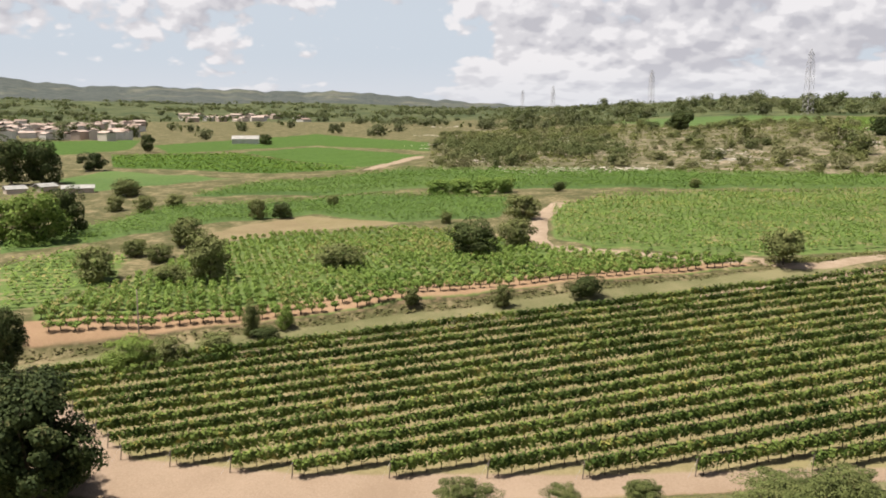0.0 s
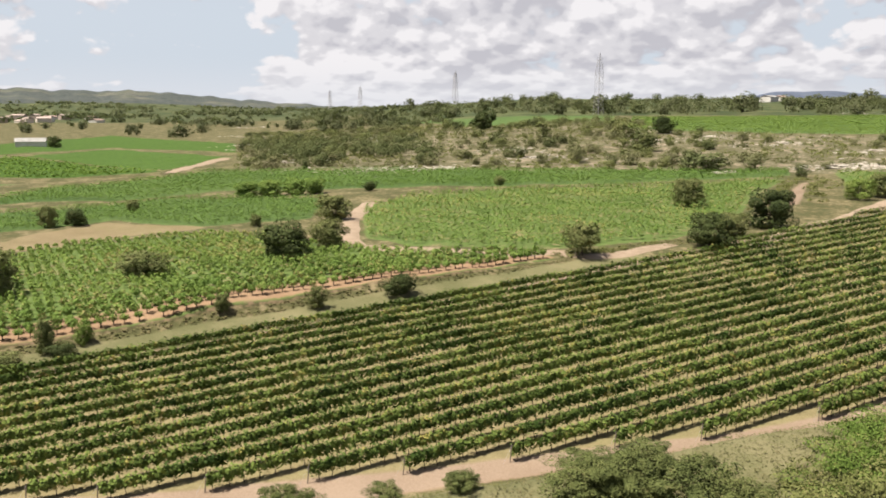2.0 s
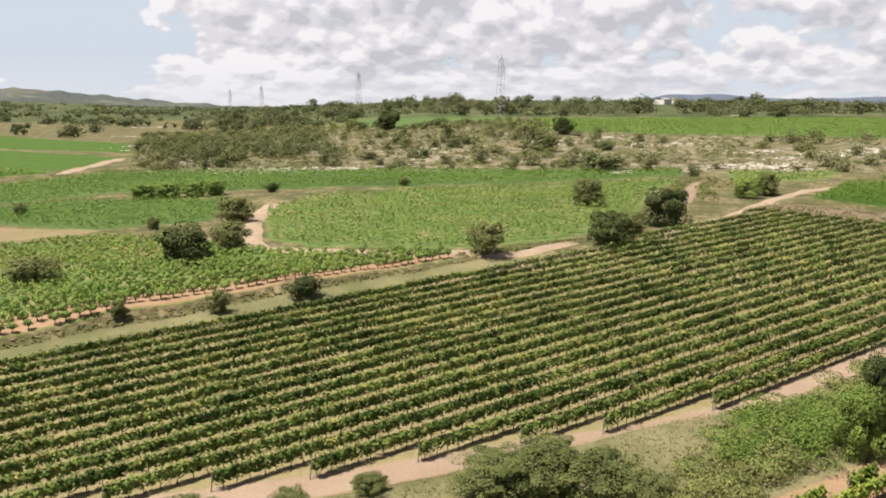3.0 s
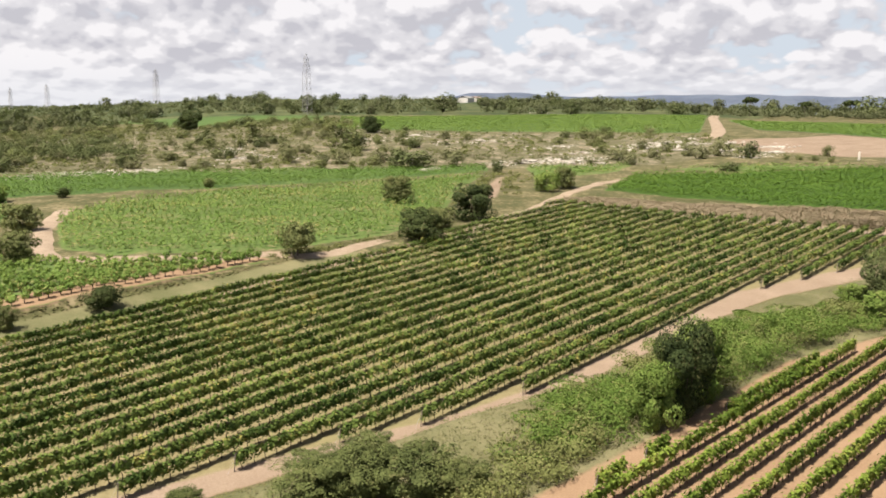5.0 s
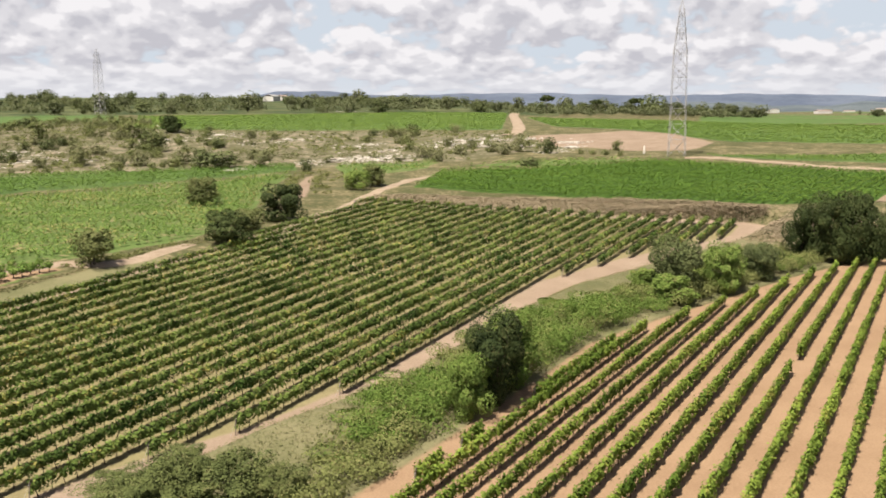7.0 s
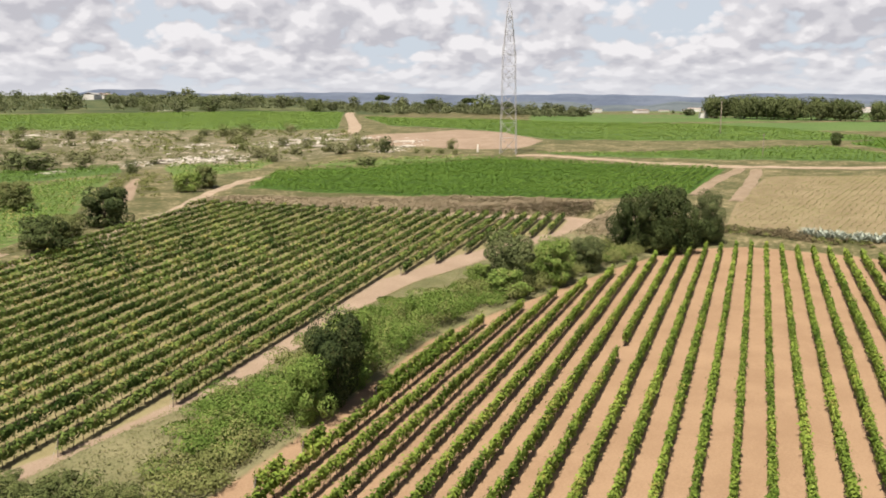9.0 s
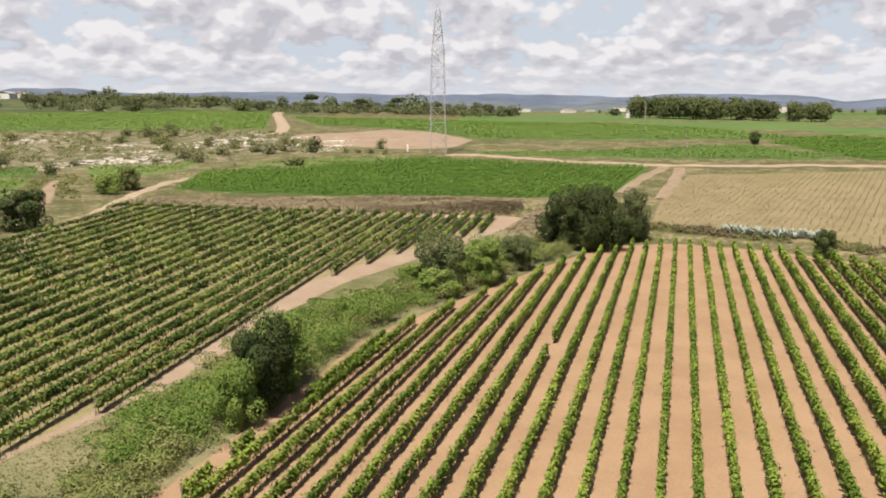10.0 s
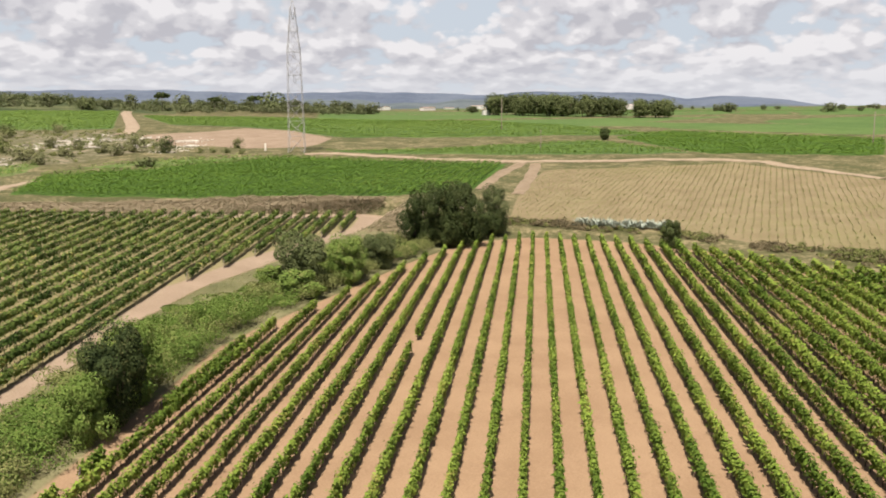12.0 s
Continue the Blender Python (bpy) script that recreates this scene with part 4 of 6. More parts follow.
def bush_vineyard():
    x, y, rng = plot_points(BUSH_VINES, 74, 2.3, 1.45, 0.2, 5, 0.4)
    order = np.argsort(UPPER.split(x, y)[1] - 0.03 * UPPER.split(x, y)[0])
    x, y = x[order], y[order]
    z = ground_z(x, y)
    for k in range(min(290, len(x))):
        vine = anchor("bush_vine", x[k], y[k], z[k], rng.uniform(0, 360))
        wood, green = BUSHES[k % 5]
        size = Matrix.Diagonal((*[rng.uniform(0.85, 1.25)] * 2, rng.uniform(0.85, 1.2), 1))
        part("trunk", wood, vine, m=size)
        part("canopy", green, vine, m=size)
        tagged(vine, "free-standing bush vine with a dark gnarled trunk", "grapevine", "bush vines along the bank")
    x, y, z = x[290:], y[290:], z[290:]
    per = 60
    c = np.repeat(np.stack([x, y, z + 0.9], -1), per, axis=0)
    d = rng.normal(size=(len(c), 3))
    d /= np.linalg.norm(d, axis=1, keepdims=True)
    c = c + d * rng.uniform(0.5, 1.0, (len(c), 1)) * (0.66, 0.66, 0.42) * np.repeat(rng.uniform(0.7, 1.25, (len(x), 1)), per, axis=0)
    tagged(new("bush_vineyard", quads_mesh("bush_vineyard", leaves(c, 0.29, rng, d + (0, 0, 0.5), 0.7), VINE_C)), "dense green bush vines covering a gentle terrace", "vineyard", kind="stuff")


bush_vineyard()
far_vines('valley_vines', VALLEY, 80, 2.3, 0.9, 15, 0.34, 0.75, 1.1, VINE_FAR, "green bush vines on the valley floor", 71)
far_vines('left_vines', LEFT_VINES, 80, 2.4, 1.0, 8, 0.48, 0.7, 1.1, VINE_C, "green bush vines on the lower valley side", 70)
far_vines('slope_vines', SLOPE, 80, 2.3, 1.15, 22, 0.32, 0.6, 1.25, VINE_C, "green bush vines on a gentle slope below the plateau", 72)
far_vines('strip_vines', STRIP, 80, 2.4, 1.1, 13, 0.40, 0.9, 1.1, VINE_FAR, "long strip of green vines below the stony plateau", 73)
far_vines('terrace_vines', TERRACE, 82, 2.2, 0.95, 15, 0.38, 0.85, 1.2, VINE_DARK, "dense deep green vines on a raised terrace", 74)
far_vines('terrace_side_vines', TERRACE_LEFT, 82, 2.8, 1.1, 8, 0.45, 0.6, 1.0, VINE_C, "light green vines between the track and the stony ground", 82)
far_vines('terrace_edge_vines', TERRACE_BACK, 82, 3.0, 1.0, 7, 0.5, 0.7, 1.1, VINE_C, "light green vines behind the terrace", 75)
far_vines('plateau_vines', PLATEAU, 80, 2.1, 2.3, 9, 0.55, 1.3, 0.5, VINE_PLAIN, "flat green vineyard on the plateau", 76)
far_vines('plain_vines', PLAIN_A, 82, 2.0, 2.2, 9, 0.55, 1.3, 0.5, VINE_PLAIN, "broad green vineyard on the plain", 77)
far_vines('plain_strip_vines', PLAIN_B, 82, 1.8, 1.6, 10, 0.45, 1.1, 0.7, VINE_PLAIN, "strip of green vines beside the pale track", 78)
far_vines('plain_dark_vines', PLAIN_C, 78, 2.0, 2.0, 12, 0.5, 1.2, 0.7, VINE_DARK, "deep green vineyard on the plain", 79)
far_vines('valley_plot_vines', PLOT_A, 86, 3.0, 2.0, 4, 0.9, 0.9, 0.8, VINE_DARK, "deep green plot of vines in the valley", 80)
far_vines('young_vines', YOUNG, 90, 1.5, 1.6, 5, 0.27, 0.22, 0.6, VINE_YOUNG, "thin rows of young vines on dry soil", 81)


# ---- trees and bushes ----
plant("slope_tree", "airy_oak", -33.0, 63.5, 7.5, 6.0, "low dark tree on the slope below the vineyard", "tree", "trees on the near slope")
plant("slope_tree", "airy_oak", -30.6, 59.4, 10.8, 10.0, "dark green tree on the slope below the vineyard", "tree", "trees on the near slope")
plant("slope_tree", "airy_oak", -46.8, 86.9, 6.1, 7.5, "dark green tree on the slope below the vineyard", "tree", "trees on the near slope")
plant("slope_tree", "near_shrub", -30.1, 65.9, 3.1, 3.1, "rounded green bush at the foot of a tree", "tree", "trees on the near slope")
plant("valley_bush", "bright", -79.2, 154.9, 9.3, 8.1, "fresh green bush beside the vines", "bush", "bushes of the valley")
plant("valley_bush", "bright", -73.5, 153.9, 10.3, 9.1, "fresh green bush beside the vines", "bush", "bushes of the valley")
plant("valley_bush", "oak", -72.6, 163.6, 7.2, 8.4, "dense dark green holm oak bush", "bush", "bushes of the valley")
plant("valley_bush", "oak", -128.4, 253.9, 11.3, 13.2, "dense dark green holm oak bush", "bush", "bushes of the valley")
plant("valley_bush", "oak", -121.9, 259.8, 11.4, 12.4, "dense dark green holm oak bush", "bush", "bushes of the valley")
plant("valley_bush", "oak", -125.8, 307.8, 9.9, 6.2, "dense dark green holm oak bush", "bush", "bushes of the valley")
plant("valley_bush", "shrub", -84.7, 228.3, 9.7, 4.2, "rounded green bush beside the vines", "bush", "bushes of the valley")
plant("valley_bush", "shrub", -75.6, 196.4, 4.5, 3.4, "rounded green bush beside the vines", "bush", "bushes of the valley")
plant("valley_bush", "shrub", -67.6, 192.5, 4.3, 3.8, "rounded green bush beside the vines", "bush", "bushes of the valley")
plant("valley_bush", "shrub", -64.1, 203.6, 5.1, 3.1, "rounded green bush beside the vines", "bush", "bushes of the valley")
plant("valley_bush", "oak", -146.9, 427.5, 7.2, 8.4, "dense dark green holm oak bush", "bush", "bushes of the valley")
plant("valley_bush", "oak", -107.1, 518.6, 7.7, 6.3, "dense dark green holm oak bush", "bush", "bushes of the valley")
plant("field_bush", "shrub", -40.6, 185.6, 4.1, 4.3, "rounded green bush beside the vines", "bush", "bushes among the bush vines")
plant("field_bush", "oak", -35.5, 186.7, 4.6, 3.3, "dense dark green holm oak bush", "bush", "bushes among the bush vines")
plant("field_bush", "shrub", -26.5, 205.8, 3.0, 2.8, "rounded green bush beside the vines", "bush", "bushes among the bush vines")
plant("field_bush", "shrub", -34.2, 122.8, 6.7, 6.7, "rounded green bush beside the vines", "bush", "bushes among the bush vines")
plant("field_bush", "shrub", -39.5, 121.2, 5.3, 2.7, "rounded green bush beside the vines", "bush", "bushes among the bush vines")
plant("field_bush", "shrub", -50.4, 122.0, 6.6, 4.9, "rounded green bush beside the vines", "bush", "bushes among the bush vines")
plant("field_bush", "shrub", -45.6, 150.2, 6.3, 5.3, "rounded green bush beside the vines", "bush", "bushes among the bush vines")
plant("field_bush", "shrub", -51.7, 141.9, 4.6, 3.0, "rounded green bush beside the vines", "bush", "bushes among the bush vines")
plant("field_bush", "shrub", -46.3, 137.4, 5.1, 2.7, "rounded green bush beside the vines", "bush", "bushes among the bush vines")
plant("field_bush", "shrub", -16.2, 131.5, 7.7, 3.6, "rounded green bush beside the vines", "bush", "bushes among the bush vines")
plant("field_bush", "oak", 4.7, 135.4, 8.9, 5.5, "dense dark green holm oak bush", "bush", "bushes among the bush vines")
plant("field_bush", "shrub", 16.3, 173.2, 7.7, 5.3, "rounded green bush beside the vines", "bush", "bushes among the bush vines")
plant("field_bush", "shrub", 12.5, 141.9, 5.3, 5.0, "rounded green bush beside the vines", "bush", "bushes among the bush vines")
plant("field_bush", "shrub", 0.7, 172.0, 2.5, 2.3, "rounded green bush beside the vines", "bush", "bushes among the bush vines")
plant("field_bush", "oak", 31.0, 226.4, 3.0, 2.4, "dense dark green holm oak bush", "bush", "bushes among the bush vines")
plant("field_bush", "shrub", 68.0, 230.2, 3.5, 2.5, "rounded green bush beside the vines", "bush", "bushes among the bush vines")
plant("hedge_bush", "hedge", -1.3, 221.5, 6.5, 3.8, "fresh green bush beside the vines", "bush", "light green hedge between plots")
plant("hedge_bush", "hedge", 4.6, 222.0, 6.8, 4.1, "fresh green bush beside the vines", "bush", "light green hedge between plots")
plant("hedge_bush", "hedge", 11.0, 222.7, 6.8, 4.2, "fresh green bush beside the vines", "bush", "light green hedge between plots")
plant("hedge_bush", "hedge", 16.3, 224.9, 5.7, 4.2, "fresh green bush beside the vines", "bush", "light green hedge between plots")
plant("track_tree", "stem", 50.3, 124.2, 5.8, 4.9, "small tree with a short dark trunk beside the track", "tree", "")
plant("bank_bush", "oak", 19.1, 110.9, 4.0, 2.7, "dense dark green holm oak bush", "bush", "bushes on the bank")
plant("bank_bush", "shrub", 7.7, 107.7, 2.6, 2.9, "rounded green bush beside the vines", "bush", "bushes on the bank")
plant("bank_bush", "shrub", -4.0, 106.9, 2.2, 2.2, "rounded green bush beside the vines", "bush", "bushes on the bank")
plant("bank_bush", "shrub", -22.6, 98.4, 2.5, 3.8, "rounded green bush beside the vines", "bush", "bushes on the bank")
plant("bank_bush", "bright", -19.0, 100.7, 2.1, 2.4, "fresh green bush beside the vines", "bush", "bushes on the bank")
plant("bank_bush", "near_bright", -34.2, 90.6, 5.4, 3.0, "fresh green bush beside the vines", "bush", "bushes on the bank")
plant("bank_bush", "shrub", -30.1, 91.2, 4.0, 2.6, "rounded green bush beside the vines", "bush", "bushes on the bank")
plant("bank_bush", "shrub", -25.8, 94.0, 4.0, 2.0, "rounded green bush beside the vines", "bush", "bushes on the bank")
plant("bank_bush", "oak", -20.6, 96.8, 3.0, 1.6, "dense dark green holm oak bush", "bush", "bushes on the bank")
plant("corner_oak", "oak", 73.6, 126.6, 7.6, 5.6, "dense dark green holm oak bush", "tree", "oaks at the vineyard corner")
plant("corner_oak", "oak", 95.1, 141.7, 9.0, 7.4, "dense dark green holm oak bush", "tree", "oaks at the vineyard corner")
plant("corner_oak", "shrub", 95.0, 173.3, 8.1, 6.3, "grey-green small tree at the vineyard corner", "tree", "oaks at the vineyard corner")
plant("corner_oak", "shrub", 83.6, 136.6, 6.4, 4.3, "rounded green bush beside the vines", "tree", "oaks at the vineyard corner")
plant("corner_oak", "bright", 134.6, 167.8, 6.9, 4.6, "fresh green bush beside the vines", "tree", "oaks at the vineyard corner")
plant("corner_oak", "shrub", 142.8, 170.8, 6.2, 5.6, "rounded green bush beside the vines", "tree", "oaks at the vineyard corner")
plant("strip_tree", "near_oak", 57.0, 51.2, 5.8, 8.6, "tall dark tree on the strip between vineyards", "tree", "trees between the vineyards")
plant("strip_tree", "near_bright", 53.4, 50.8, 4.8, 5.8, "bright green bush at the foot of a tree", "tree", "trees between the vineyards")
plant("strip_tree", "near_bright", 62.0, 54.0, 6.0, 7.2, "bright green bush beside a dark tree", "tree", "trees between the vineyards")
plant("strip_tree", "near_olive", 107.6, 62.3, 8.6, 8.2, "large olive-green bush on the strip between vineyards", "tree", "trees between the vineyards")
plant("strip_tree", "bright", 103.1, 60.4, 6.0, 4.0, "fresh green bush beside the vines", "tree", "trees between the vineyards")
plant("strip_tree", "near_bright", 114.3, 58.7, 7.3, 6.5, "fresh green bush on the strip between vineyards", "tree", "trees between the vineyards")
plant("strip_tree", "near_olive", 126.5, 58.8, 6.5, 5.6, "rounded green bush beside the vines", "tree", "trees between the vineyards")
plant("strip_tree", "bright", 108.0, 67.8, 4.3, 2.7, "fresh green bush beside the vines", "tree", "trees between the vineyards")
plant("clump_oak", "near_oak", 146.1, 57.9, 7.3, 10.9, "dense dark holm oak in a clump by the vineyard corner", "tree", "clump of holm oaks")
plant("clump_oak", "near_oak", 149.1, 52.9, 8.4, 12.1, "dense dark holm oak in a clump by the vineyard corner", "tree", "clump of holm oaks")
plant("clump_oak", "near_oak", 146.5, 60.9, 5.3, 6.5, "dense dark holm oak in a clump by the vineyard corner", "tree", "clump of holm oaks")
plant("clump_oak", "near_oak", 147.9, 54.7, 6.3, 6.3, "dense dark holm oak in a clump by the vineyard corner", "tree", "clump of holm oaks")
plant("clump_oak", "near_olive", 162.8, 50.9, 6.2, 8.8, "olive-green tree beside the dark clump of oaks", "tree", "clump of holm oaks")
plant("clump_oak", "near_oak", 156.6, 52.6, 5.5, 5.5, "dense dark holm oak in a clump by the vineyard corner", "tree", "clump of holm oaks")
plant("clump_oak", "near_oak", 160.4, 50.4, 4.4, 4.6, "low dark holm oak bush beside the clump", "tree", "clump of holm oaks")
plant("bank_bush", "oak", 159.4, 16.0, 3.8, 5.1, "rounded green bush beside the vines", "bush", "bushes on the bank")
plant("slope_shrub", "near_shrub", 24.1, 56.9, 5.8, 3.1, "dense green shrub on the near slope", "bush", "shrubs on the near slope")
plant("slope_shrub", "near_shrub", 27.0, 55.1, 5.8, 4.5, "dense green shrub on the near slope", "bush", "shrubs on the near slope")
plant("slope_shrub", "near_shrub", 30.5, 52.7, 6.6, 4.2, "dense green shrub on the near slope", "bush", "shrubs on the near slope")
plant("slope_shrub", "near_shrub", 32.8, 50.1, 3.9, 3.0, "dense green shrub on the near slope", "bush", "shrubs on the near slope")
plant("slope_shrub", "near_shrub", 15.2, 60.3, 2.7, 1.5, "small ragged green bush on the near slope", "bush", "shrubs on the near slope")
plant("slope_shrub", "near_shrub", 9.1, 60.0, 2.7, 1.8, "small ragged green bush on the near slope", "bush", "shrubs on the near slope")
plant("slope_shrub", "near_shrub", 1.6, 59.5, 3.9, 2.4, "small ragged green bush on the near slope", "bush", "shrubs on the near slope")
plant("slope_shrub", "near_shrub", 14.9, 60.7, 2.3, 1.3, "small ragged green bush on the near slope", "bush", "shrubs on the near slope")
plant("slope_shrub", "near_shrub", 25.9, 59.6, 5.6, 2.1, "dense green shrub on the near slope", "bush", "shrubs on the near slope")
plant("slope_shrub", "near_shrub", 30.0, 59.4, 5.7, 2.1, "dense green shrub on the near slope", "bush", "shrubs on the near slope")
plant("plateau_bush", "dark", 246.8, 197.2, 6.7, 5.8, "dark green holm oak bush on stony ground", "bush", "bushes of the plateau")
plant("plateau_bush", "olive", 243.7, 207.2, 6.3, 6.3, "grey-green rounded shrub on stony ground", "bush", "bushes of the plateau")
plant("plateau_bush", "olive", 233.0, 205.7, 5.3, 4.5, "grey-green rounded shrub on stony ground", "bush", "bushes of the plateau")
plant("plateau_bush", "scrub", 270.6, 183.6, 3.5, 3.9, "green scrub bush on stony ground", "bush", "bushes of the plateau")
plant("plateau_bush", "olive", 212.2, 225.7, 7.0, 4.9, "grey-green rounded shrub on stony ground", "bush", "bushes of the plateau")
plant("plateau_bush", "olive", 237.0, 215.5, 5.1, 4.7, "grey-green rounded shrub on stony ground", "bush", "bushes of the plateau")
plant("plateau_bush", "olive", 244.7, 246.4, 4.6, 4.1, "grey-green rounded shrub on stony ground", "bush", "bushes of the plateau")
plant("plateau_bush", "scrub", 247.3, 182.7, 2.4, 1.8, "green scrub bush on stony ground", "bush", "bushes of the plateau")
plant("plateau_bush", "scrub", 249.0, 178.6, 2.4, 1.8, "green scrub bush on stony ground", "bush", "bushes of the plateau")
plant("plateau_bush", "scrub", 250.8, 174.4, 2.4, 1.8, "green scrub bush on stony ground", "bush", "bushes of the plateau")
plant("plateau_bush", "scrub", 251.1, 168.6, 2.4, 2.0, "green scrub bush on stony ground", "bush", "bushes of the plateau")
plant("plateau_bush", "dark", 212.4, 176.9, 7.3, 2.6, "dark green holm oak bush on stony ground", "bush", "bushes of the plateau")
plant("plateau_bush", "dark", 143.5, 249.1, 13.3, 5.7, "dark green holm oak bush on stony ground", "bush", "bushes of the plateau")
plant("plateau_bush", "dark", 140.9, 255.7, 7.7, 5.0, "dark green holm oak bush on stony ground", "bush", "bushes of the plateau")
plant("plateau_bush", "olive", 153.7, 241.1, 6.4, 5.7, "grey-green rounded shrub on stony ground", "bush", "bushes of the plateau")
plant("plateau_bush", "dark", 155.8, 219.2, 4.6, 3.9, "dark green holm oak bush on stony ground", "bush", "bushes of the plateau")
plant("plateau_bush", "olive", 142.5, 272.4, 6.1, 5.3, "grey-green rounded shrub on stony ground", "bush", "bushes of the plateau")
plant("plateau_bush", "scrub", 151.4, 312.1, 10.1, 7.8, "green scrub bush on stony ground", "bush", "bushes of the plateau")
plant("plateau_bush", "scrub", 163.6, 361.6, 11.6, 9.5, "green scrub bush on stony ground", "bush", "bushes of the plateau")
plant("plateau_bush", "scrub", 132.9, 378.7, 9.0, 6.9, "green scrub bush on stony ground", "bush", "bushes of the plateau")
plant("plateau_bush", "olive", 115.0, 291.0, 6.2, 6.2, "grey-green rounded shrub on stony ground", "bush", "bushes of the plateau")
plant("plateau_bush", "olive", 130.2, 279.6, 7.4, 5.7, "grey-green rounded shrub on stony ground", "bush", "bushes of the plateau")
plant("plateau_bush", "dark", 150.7, 312.2, 9.2, 7.8, "dark green holm oak bush on stony ground", "bush", "bushes of the plateau")
plant("plateau_bush", "dark", 60.1, 304.3, 4.1, 4.1, "dark green holm oak bush on stony ground", "bush", "bushes of the plateau")
plant("plateau_bush", "dark", 26.0, 316.6, 5.1, 4.2, "dark green holm oak bush on stony ground", "bush", "bushes of the plateau")
plant("plateau_bush", "dark", 17.9, 294.1, 3.9, 3.9, "dark green holm oak bush on stony ground", "bush", "bushes of the plateau")
plant("lone_tree", "oak", 359.5, 64.5, 4.8, 4.8, "dense dark green holm oak bush", "tree", "lone trees")
plant("lone_tree", "oak", 117.6, 429.9, 9.4, 8.3, "dense dark green holm oak bush", "tree", "lone trees")
plant("lone_tree", "oak", 191.4, 375.7, 9.5, 7.8, "dense dark green holm oak bush", "tree", "lone trees")
plant("lone_tree", "oak", 120.2, 435.1, 10.7, 9.6, "dense dark green holm oak bush", "tree", "lone trees")


def thicket():
    """Brambles on the strip between the two trellised vineyards."""
    rng = np.random.default_rng(12)
    n = 1500
    along, t = rng.uniform(6, 160, n), rng.random(n)
    low = np.interp(along, [0, 92, 110, 143, 165], [36.6, 35.8, 32.2, 22.2, 14.4])
    x0, y0 = along * LOWER.row[0] + low * LOWER.side[0], along * LOWER.row[1] + low * LOWER.side[1]
    a1, c1 = UPPER.split(x0, y0)
    high = verge(a1) - 1.6
    x1, y1 = a1 * UPPER.row[0] + high * UPPER.side[0], a1 * UPPER.row[1] + high * UPPER.side[1]
    x, y = x0 + (x1 - x0) * t, y0 + (y1 - y0) * t
    bearing = np.degrees(np.arctan2(x, y))
    swell = 0.6 + 0.4 * wobble(x, y, 3.4, 0.4)
    # thickest along the lower vineyard, grass beside the track
    cover = np.clip(np.interp(along, [20, 52, 62, 104, 114, 150], [0.80, 0.85, 1.70, 1.65, 1.30, 1.10]) - 1.65 * t, 0, 1) * np.clip((bearing - 24) / 12, 0.05, 1)
    keep = (rng.random(n) < cover) & (np.hypot(x, y) > 44)
    x, y, swell, cover, along = x[keep], y[keep], swell[keep], cover[keep], along[keep]
    tall = (np.where((along > 60) & (along < 104), 1.1, 0.7) + 2.3 * swell) * (0.40 + 0.60 * cover) * rng.uniform(0.65, 1.25, len(x))
    fresh = wobble(x, y, 9.0, 1.1) + rng.normal(0, 0.3, len(x)) > np.where((along > 58) & (along < 112), -0.2, 0.8)
    for pick, mat, words in ((fresh, BRIGHT, "fresh green brambles on the strip between vineyards"), (~fresh, TANGLE, "tangled olive-green scrub on the strip between vineyards")):
        mounds("bramble_thicket", x[pick], y[pick], rng.uniform(1.8, 3.9, pick.sum()), tall[pick], 330, 0.165, mat, words, "brambles", rng)
    n = 42000
    along, t = rng.uniform(-5, 165, n), rng.random(n)
    low = np.interp(along, [0, 92, 110, 143, 165], [36.4, 35.6, 32, 22, 14.2])
    x0, y0 = along * LOWER.row[0] + low * LOWER.side[0], along * LOWER.row[1] + low * LOWER.side[1]
    a1, c1 = UPPER.split(x0, y0)
    high = verge(a1) - 0.3
    x1, y1 = a1 * UPPER.row[0] + high * UPPER.side[0], a1 * UPPER.row[1] + high * UPPER.side[1]
    x, y = x0 + (x1 - x0) * t, y0 + (y1 - y0) * t
    keep = np.hypot(x, y) > 40
    grass("verge_grass", x[keep], y[keep], 0.5, "dry and green grass beside the vineyard track", rng, leaf=0.15)


def grass(name, x, y, tall, label, rng, mat=GRASS, leaf=0.34):
    """Low tufts of bent blades."""
    n = len(x)
    z = ground_z(x, y)
    c = np.stack([x, y, z + tall * rng.uniform(0.05, 0.9, n) * (0.6 + 0.4 * wobble(x, y, 2.0, 0.3))], -1)
    tagged(new(name, quads_mesh(name, leaves(c, leaf, rng, np.tile((0.0, 0.0, 1.0), (n, 1)), 0.35), mat)), label, "grass", kind="stuff")


